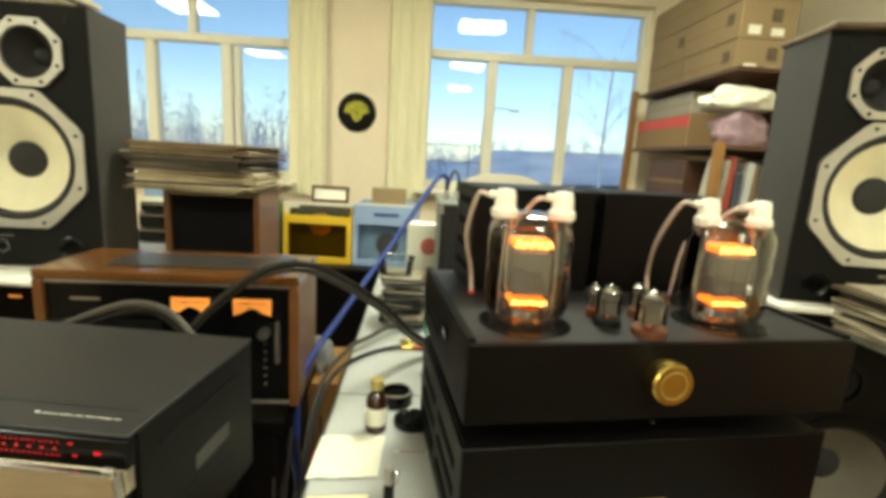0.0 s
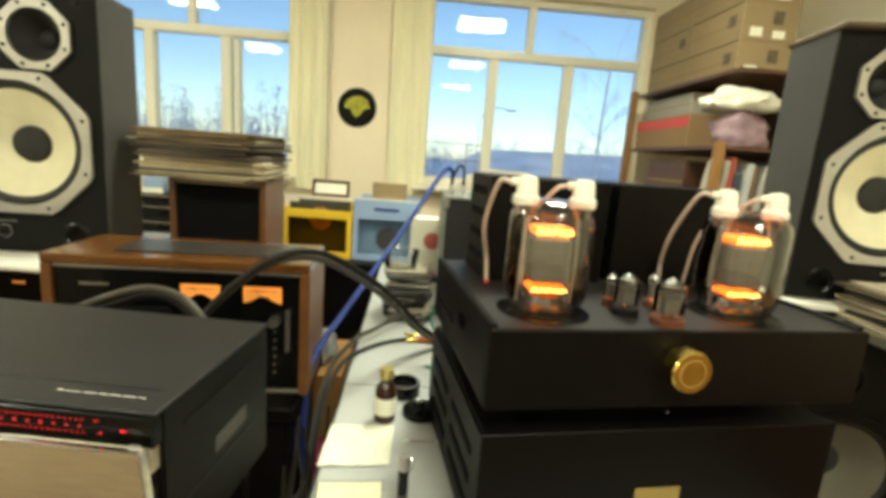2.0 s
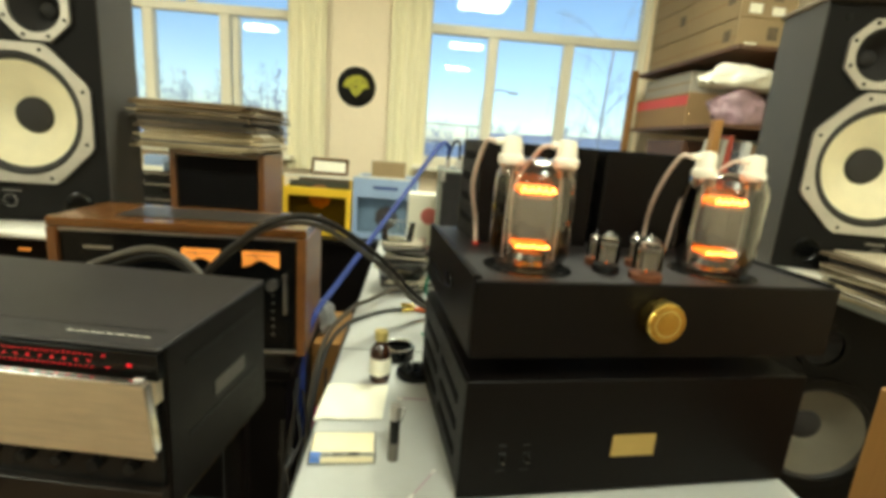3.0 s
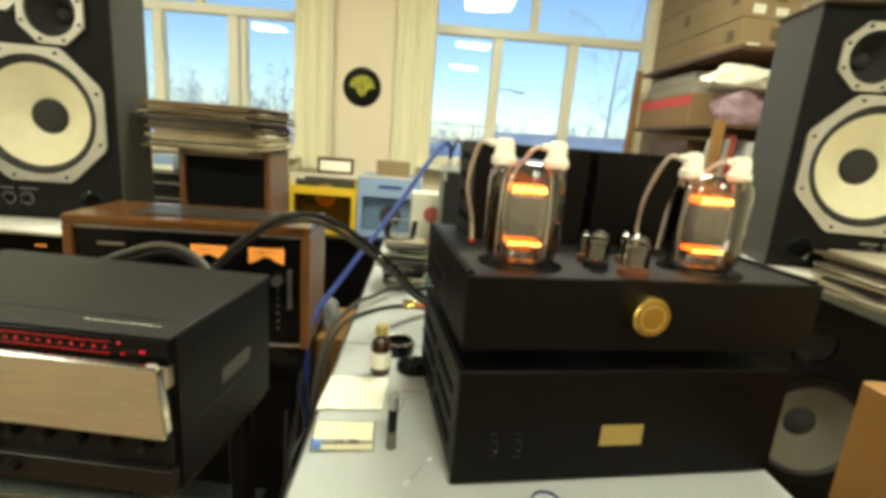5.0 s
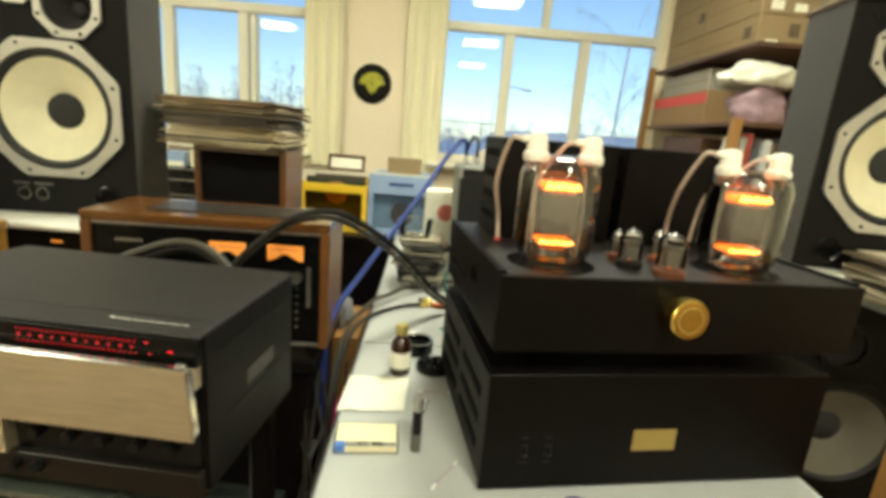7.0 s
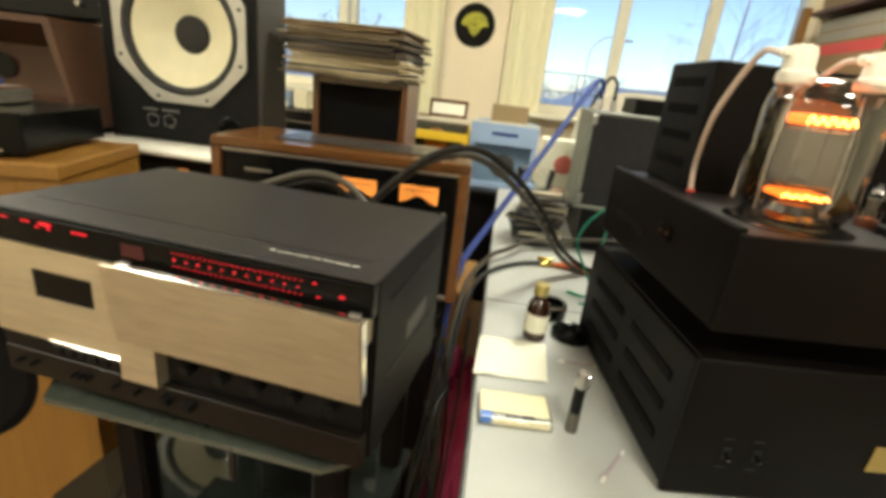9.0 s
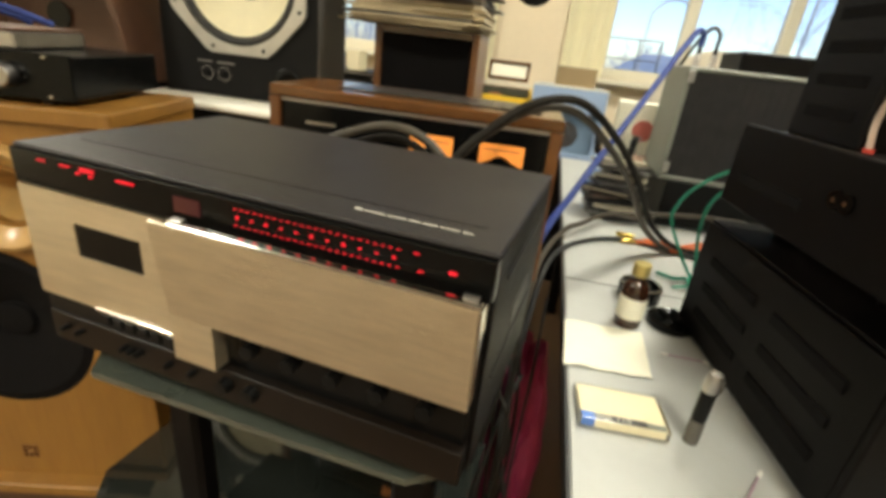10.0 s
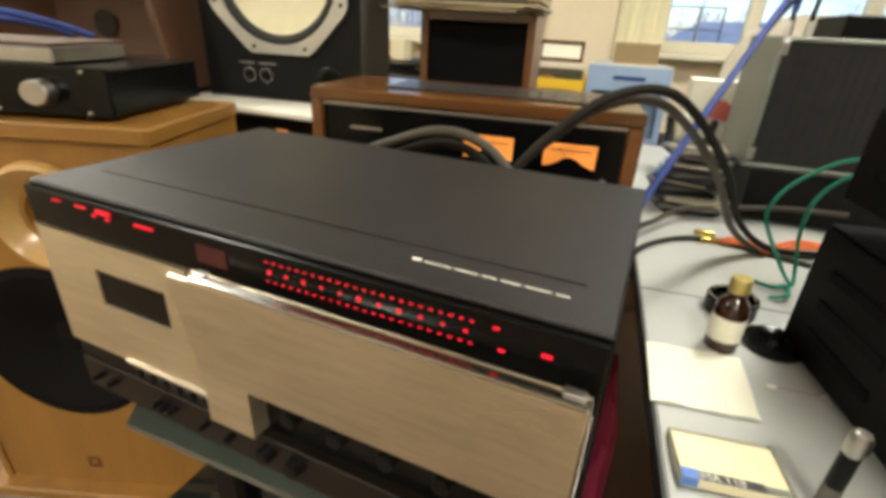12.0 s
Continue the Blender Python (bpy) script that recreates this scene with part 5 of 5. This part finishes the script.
BLUE_RUN = [(0.035, 1.65, 1.236), (0.034, 1.645, 1.262), (0.012, 1.61, 1.270), (-0.028, 1.53, 1.222), (-0.10, 1.40, 1.110), (-0.175, 1.25, 1.002), (-0.235, 1.12, 0.917), (-0.283, 1.02, 0.84), (-0.300, 1.00, 0.72), (-0.31, 1.05, 0.45), (-0.31, 1.10, 0.20), (-0.31, 1.12, 0.01)]
cable("blue_cable", BLUE_RUN, 0.0075, CABLE_BLUE, "blue cable sloping down past the table edge", "thin cables")
cable("black_cable", [(0.075, 1.65, 1.238), (0.074, 1.65, 1.27), (0.06, 1.69, 1.285), (0.05, 1.78, 1.25), (0.04, 1.88, 1.19)], 0.005, CABLE_BLACK, "black cable looping over a grey cabinet", "thin cables")
cable("grey_cable", [(0.26, 1.56, 0.80), (0.13, 1.555, 0.797), (0.0, 1.53, 0.787), (-0.115, 1.475, 0.783), (-0.185, 1.365, 0.779), (-0.229, 1.29, 0.775), (-0.275, 1.13, 0.74), (-0.285, 1.00, 0.60), (-0.275, 0.92, 0.35), (-0.27, 0.9, 0.01)], 0.0068, CABLE_GREY, "grey cable crossing the table", "thin cables")
cable("black_cable", [(0.12, 1.30, 0.757), (-0.05, 1.36, 0.757), (-0.17, 1.30, 0.757), (-0.25, 1.15, 0.752), (-0.275, 1.02, 0.65), (-0.285, 0.95, 0.40), (-0.28, 0.92, 0.01)], 0.006, CABLE_BLACK, "black cable falling over the table edge", "thin cables")
rnd = random.Random(21)
for k in range(9):
    x, y = -0.285 + rnd.uniform(-0.03, 0.03), 0.80 + rnd.uniform(-0.12, 0.14)
    pts = [(x + 0.02 * rnd.uniform(-1, 1), y + 0.10, 0.72 - 0.05 * (k % 3)), (x + rnd.uniform(-0.02, 0.02), y + 0.05, 0.55), (x + rnd.uniform(-0.03, 0.03), y - 0.02, 0.36), (x + rnd.uniform(-0.03, 0.03), y - 0.06, 0.15), (x, y - 0.04, 0.01)]
    cable("hanging_cable", pts, rnd.uniform(0.003, 0.0048), (CABLE_BLACK, CABLE_DARK, CABLE_BLACK, CABLE_DARK)[k % 4], "thin cable hanging beside the table", "hanging cables")
for k in range(3):
    cable("orange_wire", [(-0.06 + 0.02 * k, 1.36 + 0.015 * k, 0.756), (0.0 + 0.01 * k, 1.345, 0.762 + 0.004 * k), (0.06, 1.33 + 0.02 * k, 0.758), (0.14, 1.40 + 0.02 * k, 0.757), (0.24, 1.42, 0.757)], 0.004, CABLE_ORANGE, "orange wire coiled behind the amplifier", "orange wires")
pl = thing("gold_plug", pose(-0.085, 1.345, 0.7572, 0, 0, 20), "gold phono plug lying on the table", "plug")
part("shell", lathe([(0, 0), (0.005, 0), (0.007, 0.006), (0.007, 0.035), (0.004, 0.045), (0, 0.045)], (0, 0, 0), Matrix.Rotation(radians(90), 4, "Y"), 14), GOLD, pl)
pl = thing("gold_plug", pose(-0.09, 1.40, 0.7572, 0, 0, -10), "gold phono plug lying on the table", "plug")
part("shell", lathe([(0, 0), (0.005, 0), (0.007, 0.006), (0.007, 0.035), (0.004, 0.045), (0, 0.045)], (0, 0, 0), Matrix.Rotation(radians(90), 4, "Y"), 14), GOLD, pl)
cable("green_wire", [(0.05, 1.17, 0.757), (0.03, 1.19, 0.785), (-0.012, 1.21, 0.86), (-0.014, 1.21, 0.90), (0.01, 1.20, 0.95), (0.07, 1.18, 1.0), (0.14, 1.10, 1.01)], 0.0035, CABLE_GREEN, "green wire rising to the amplifier", "green wires")
cable("green_wire", [(0.055, 1.18, 0.757), (0.055, 1.20, 0.79), (0.045, 1.21, 0.86), (0.05, 1.20, 0.93), (0.09, 1.17, 0.985), (0.15, 1.10, 1.0)], 0.0035, CABLE_GREEN, "green wire rising to the amplifier", "green wires")
cable("green_wire", [(-0.02, 1.18, 0.755), (0.01, 1.15, 0.76), (0.04, 1.17, 0.757), (0.03, 1.12, 0.762), (0.0, 1.11, 0.756)], 0.0035, CABLE_GREEN, "short green wire on the table", "green wires")
bag("magenta_bag", -0.255, 1.11, 0.0, 0.075, 0.15, 0.34, MAGENTA, 5.0, "dark magenta bag on the floor beside the table")
c = thing("wooden_crate", pose(-0.455, 1.34, 0), "pine box on the floor beside the table", "box")
part("body", box(0, 0.18, 0, 0.28, 0, 0.62, 0.003), PINE, c)
part("lid", box(-0.003, 0.183, -0.003, 0.283, 0.62, 0.635, 0.002), PINE, c)
GREY_BAG = mat("grey_clear_plastic", (0.20, 0.20, 0.20), 0.3, vary=0.5, scale=30)
bag("clear_bag", -0.36, 1.46, 0.635, 0.05, 0.08, 0.06, GREY_BAG, 2.0, "crumpled pale plastic bag on a box")


# ---- left side: horn loudspeaker and the gear on and behind it ----
OAKM = pose(-1.012, 0.782, 0, 0, 0, 15.7)


def horn_speaker():
    s = thing("horn_loudspeaker", OAKM, "honey oak floor loudspeaker with a round wooden horn", "loudspeaker")
    W, D, Z = 0.52, 0.30, 1.0
    bf = part("baffle", with_holes(W - 0.03, 0.8065, 0.006, 0.03, [(0.224, 0.388, 0.178), (0.300, 0.672, 0.05)]), OAK, s, "honey oak front")
    bf.location = (-W + 0.015, 0, 0.165)
    part("top_panel", box(-W - 0.005, 0.005, -0.006, D, Z - 0.028, Z, 0.003), OAK, s, "oak top board")
    part("side_panel", box(-0.015, 0, 0.002, D, 0.165, Z - 0.0285, 0.001), OAK, s)
    part("side_panel", box(-W, -W + 0.015, 0.002, D, 0.165, Z - 0.0285, 0.001), OAK, s)
    part("back_panel", box(-W + 0.015, -0.015, D - 0.012, D, 0.165, Z - 0.0285), OAK, s)
    part("base_board", box(-W - 0.03, 0.03, -0.03, D + 0.01, 0.135, 0.1645, 0.004), OAK, s, "oak base board")
    part("plinth", box(-W + 0.03, -0.03, 0.03, D - 0.03, 0, 0.135), BROWN_CAB, s)
    x = -W + 0.015 + 0.224
    part("woofer", lathe([(0.178, 0.0), (0.172, -0.002), (0.158, 0.002), (0.09, -0.02), (0.04, -0.045), (0.035, -0.036), (0, -0.03)], (x, 0.006, 0.553), FWD, 48), GRILLE, s, "black woofer")
    x = -W + 0.015 + 0.300
    part("horn", lathe([(0.096, 0.0), (0.100, 0.010), (0.097, 0.022), (0.090, 0.026), (0.078, 0.018), (0.055, -0.004), (0.038, -0.035), (0.028, -0.07), (0.0, -0.075)], (x, 0.006, 0.837), FWD, 48), mat("turned_pale_wood", (0.46, 0.275, 0.09), 0.35, vary=0.2, scale=16, coat=0.3), s, "turned pale wood horn")
    for a in range(3):
        for b in range(3):
            if (a, b) != (1, 1):
                part("badge_bar", box(-0.308 + 0.011 * a, -0.300 + 0.011 * a, 0.004, 0.006, 0.215 + 0.011 * b, 0.223 + 0.011 * b), WALNUT, s)


horn_speaker()


def pre_amp():
    a = thing("preamplifier", OAKM @ pose(-0.50, 0.02, 1.0) @ Matrix.Diagonal((1, 1, 0.82, 1)), "black amplifier with a bright metal knob on a loudspeaker", "amplifier")
    part("body", box(0.004, 0.436, 0.008, 0.27, 0.012, 0.098, 0.003), GLOSS, a)
    part("front_panel", box(0, 0.44, 0, 0.0075, 0.010, 0.102, 0.002), GLOSS, a, "gloss black front panel")
    part("knob", lathe([(0, 0), (0.021, 0), (0.023, 0.002), (0.023, 0.022), (0.021, 0.025), (0, 0.025)], (0.335, 0, 0.055), FWD, 32), STEEL, a, "bright metal knob")
    part("knob", lathe([(0, 0), (0.021, 0), (0.023, 0.002), (0.023, 0.022), (0.021, 0.025), (0, 0.025)], (0.10, 0, 0.055), FWD, 32), STEEL, a, "bright metal knob")
    for x in (0.02, 0.25, 0.40):
        for z in (0.018, 0.094):
            part("screw", lathe([(0, 0.002), (0.003, 0.0015), (0.004, 0), (0, 0)], (x, 0, z), FWD, 10), CHROME, a)
    for x in (0.04, 0.38):
        for y in (0.03, 0.21):
            part("foot", lathe([(0, 0), (0.014, 0), (0.015, 0.0125), (0, 0.0125)], (x, y, 0), UP, 12), RUBBER, a)


pre_amp()
c = thing("silver_slim_player", OAKM @ pose(-0.50, 0.05, 1.0812), "slim grey metal player on a black amplifier", "player")
part("body", box(0, 0.335, 0, 0.18, 0, 0.028, 0.004), STEEL, c)
part("lid", box(0.002, 0.333, 0.002, 0.178, 0.028, 0.033, 0.001), BROWN_CAB, c)
part("front_left", box(0.002, 0.15, -0.003, 0, 0.004, 0.026, 0.001), WHITE, c)
cable("blue_cable", [OAKM @ Vector(q) for q in ((-0.49, 0.12, 1.119), (-0.40, 0.10, 1.148), (-0.32, 0.12, 1.158), (-0.25, 0.16, 1.143), (-0.20, 0.20, 1.120))], 0.006, CABLE_BLUE, "blue cable lying on a slim player", "thin cables")
cable("blue_cable", [OAKM @ Vector(q) for q in ((-0.49, 0.16, 1.119), (-0.41, 0.15, 1.135), (-0.33, 0.16, 1.143), (-0.27, 0.19, 1.133), (-0.24, 0.20, 1.120))], 0.006, CABLE_BLUE, "blue cable lying on a slim player", "thin cables")


def flared_cabinet():
    """Open-fronted box whose inner faces taper to a small back, like a horn mouth."""
    c = thing("flared_horn_cabinet", pose(-1.95, 1.04, 1.0, 0, 0, 8), "brown wooden horn cabinet with an open flared mouth", "loudspeaker")
    W, D, Z, t = 0.66, 0.24, 0.262, 0.016
    bm = bmesh.new()
    fr = [bm.verts.new(v) for v in ((0, 0, 0), (W, 0, 0), (W - 0.05, 0, Z), (0.05, 0, Z))]
    bk = [bm.verts.new(v) for v in ((0, D, 0), (W, D, 0), (W - 0.05, D, Z), (0.05, D, Z))]
    fi = [bm.verts.new(v) for v in ((t, 0, t), (W - t, 0, t), (W - 0.05 - t, 0, Z - t), (0.05 + t, 0, Z - t))]
    bi = [bm.verts.new(v) for v in ((0.16, D - 0.06, 0.06), (W - 0.16, D - 0.06, 0.06), (W - 0.18, D - 0.06, Z - 0.07), (0.18, D - 0.06, Z - 0.07))]
    for k in range(4):
        j = (k + 1) % 4
        bm.faces.new((fr[k], fr[j], bk[j], bk[k])), bm.faces.new((fr[k], fi[k], fi[j], fr[j])), bm.faces.new((fi[k], bi[k], bi[j], fi[j]))
    bm.faces.new(bi), bm.faces.new(bk)
    part("shell", bm, BROWN_CAB, c)
    part("throat", lathe([(0, 0), (0.03, 0), (0.034, 0.004), (0, 0.004)], (W / 2, D - 0.064, Z / 2), FWD, 24), GLOSS, c)


flared_cabinet()
b = thing("black_stand", pose(-1.95, 1.04, 0, 0, 0, 8), "black stand under the wooden horn cabinet", "cabinet")
part("body", box(0.01, 0.60, 0.10, 0.24, 0, 0.9995, 0.004), BLACK, b)


def tower(x, y):
    t = thing("equipment_tower", pose(x, y, 0), "tall black rack of audio units", "rack")
    part("frame_side", box(0, 0.02, 0, 0.34, 0, 1.46, 0.002), BLACK, t)
    part("frame_side", box(0.46, 0.48, 0, 0.34, 0, 1.46, 0.002), BLACK, t)
    for k in range(9):
        z = 0.04 + 0.155 * k
        u = part("unit", box(0.021, 0.459, 0.0, 0.33, z, z + 0.14, 0.003), BLACK_PLASTIC, t, "black rack unit")
        for j in range(4):
            part("knob", lathe([(0, 0), (0.009, 0), (0.008, 0.014), (0, 0.015)], (0.30 + 0.04 * j, 0, z + 0.04 + 0.05 * (j % 2)), FWD, 12), STEEL, u)
    part("top_board", box(0.0, 0.48, 0, 0.34, 1.4605, 1.48, 0.002), BLACK, t)


tower(-1.815, 1.40)

# ---- outside: snow roof, rail, lamp post and a wood painted hazy ----
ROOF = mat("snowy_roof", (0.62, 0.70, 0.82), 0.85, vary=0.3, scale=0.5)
# Distance haze is put into this pale blue tree colour.
HAZE = mat("far_trees_painted_haze", (0.36, 0.45, 0.60), 0.95, spec=0.1, vary=0.3, scale=0.6)
hs = thing("low_building", pose(0, 0, 0), "low building with a snow-covered pitched roof", "building")
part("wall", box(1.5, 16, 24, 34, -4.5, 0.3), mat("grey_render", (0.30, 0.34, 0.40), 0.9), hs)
rf = bmesh.new()
v = [rf.verts.new(p) for p in ((0.9, 23.4, 0.2), (16.6, 23.4, 0.7), (16.6, 29, 2.3), (3.2, 29, 1.95), (0.9, 34.6, 0.2), (16.6, 34.6, 0.7))]
rf.faces.new((v[0], v[1], v[2], v[3])), rf.faces.new((v[3], v[2], v[5], v[4])), rf.faces.new((v[0], v[3], v[4])), rf.faces.new((v[1], v[5], v[2])), rf.faces.new((v[0], v[4], v[5], v[1]))
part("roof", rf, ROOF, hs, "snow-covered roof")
for k in range(4):
    part("window", box(4 + 2.6 * k, 5.2 + 2.6 * k, 23.96, 23.999, -2.0, -0.6), GLOSS, hs)
rl = thing("balcony_rail", pose(0, 0, 0), "thin dark metal rail outside the window", "railing")
for z in (1.275, 1.538):
    part("rail", tube([(-0.5, 7.8, z), (0.86, 7.8, z)], 0.008, 8, flat=True), GREY_CASE, rl)
for x in (-0.5, 0.56, 0.85):
    part("post", box(x - 0.009, x + 0.009, 7.791, 7.809, -4.5, 1.538), GREY_CASE, rl)
lp = thing("street_lamp", pose(1.45, 15, -4.85), "curved grey street lamp post", "street lamp")
part("pole", tube([(0, 0, 0), (0, 0, 4), (0, 0, 7.0), (0.1, 0, 7.5), (0.45, 0, 7.75), (0.9, 0, 7.7)], 0.018, 8), STEEL, lp)
part("lamp_head", box(0.80, 1.10, -0.05, 0.05, 7.66, 7.72, 0.015), STEEL, lp)

def bare_tree(x, y, seed):
    """Leafless tree: a leaning trunk with forking limbs and fine drooping twigs."""
    rnd = random.Random(seed)
    t = thing("bare_tree", pose(x, y, -4.5), "leafless tree with fine drooping twigs", "tree")
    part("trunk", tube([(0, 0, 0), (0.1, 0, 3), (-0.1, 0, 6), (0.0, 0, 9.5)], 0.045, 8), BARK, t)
    tw = bmesh.new()
    for k in range(26):
        z = rnd.uniform(3.5, 9.3)
        a = rnd.uniform(0, 6.28)
        L = rnd.uniform(1.2, 2.6)
        p0 = Vector((0, 0, z))
        p1 = p0 + Vector((math.cos(a) * L * 0.5, math.sin(a) * L * 0.5, L * 0.45))
        p2 = p0 + Vector((math.cos(a) * L, math.sin(a) * L, L * 0.55))
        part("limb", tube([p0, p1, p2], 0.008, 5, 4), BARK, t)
        for j in range(9):
            u = rnd.uniform(0.35, 1.0)
            q = p0.lerp(p2, u) + Vector((0, 0, 0.12))
            d = Vector((rnd.uniform(-0.5, 0.5), rnd.uniform(-0.5, 0.5), 0))
            add_tube(tw, [q, q + d * 0.6 + Vector((0, 0, 0.10)), q + d + Vector((0, 0, -rnd.uniform(0.3, 1.0)))], 0.004, 4, 3)
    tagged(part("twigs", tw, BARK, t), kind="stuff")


# Haze is put into the bark colour: pale blue keeps the twigs faint.
BARK = mat("haze_paled_bark", (0.58, 0.64, 0.72), 0.9, vary=0.3, scale=8)
bare_tree(6.0, 17.0, 12)

rnd = random.Random(3)
bm = bmesh.new()
for k in range(560):
    x, y = rnd.uniform(-75, 45), rnd.uniform(52, 80)
    h = rnd.uniform(6.5, 13.0) * (1.0 if x < -14 else 0.66)
    z0 = -4.5
    add_tube(bm, [(x, y, z0), (x + rnd.uniform(-0.2, 0.2), y, z0 + h * 0.5), (x + rnd.uniform(-0.3, 0.3), y, z0 + h * 0.8)], 0.06, 4, 3)
    conifer = rnd.random() < 0.10
    for q in range(110):
        u = rnd.random() ** (0.8 if conifer else 0.6)
        zz = z0 + h * (0.15 + 0.9 * u if conifer else 0.25 + 0.75 * u)
        w = h * (0.17 * (1.05 - u) if conifer else 0.20 * math.sin(math.pi * min(0.98, 0.2 + 0.75 * u)))
        a = rnd.uniform(0, 6.28)
        rr = w * rnd.random() ** 0.5
        c = Vector((x + rr * math.cos(a), y + rr * math.sin(a), zz))
        e = 0.16 if conifer else 0.12
        tri = [bm.verts.new(c + Vector((rnd.uniform(-e, e), rnd.uniform(-e, e), rnd.uniform(-e, 2.2 * e)))) for _ in range(3)]
        bm.faces.new(tri)
wood_far = solo("far_wood", bm, HAZE, "mixed wood beyond the snow, haze painted into its colour", "trees", kind="stuff")
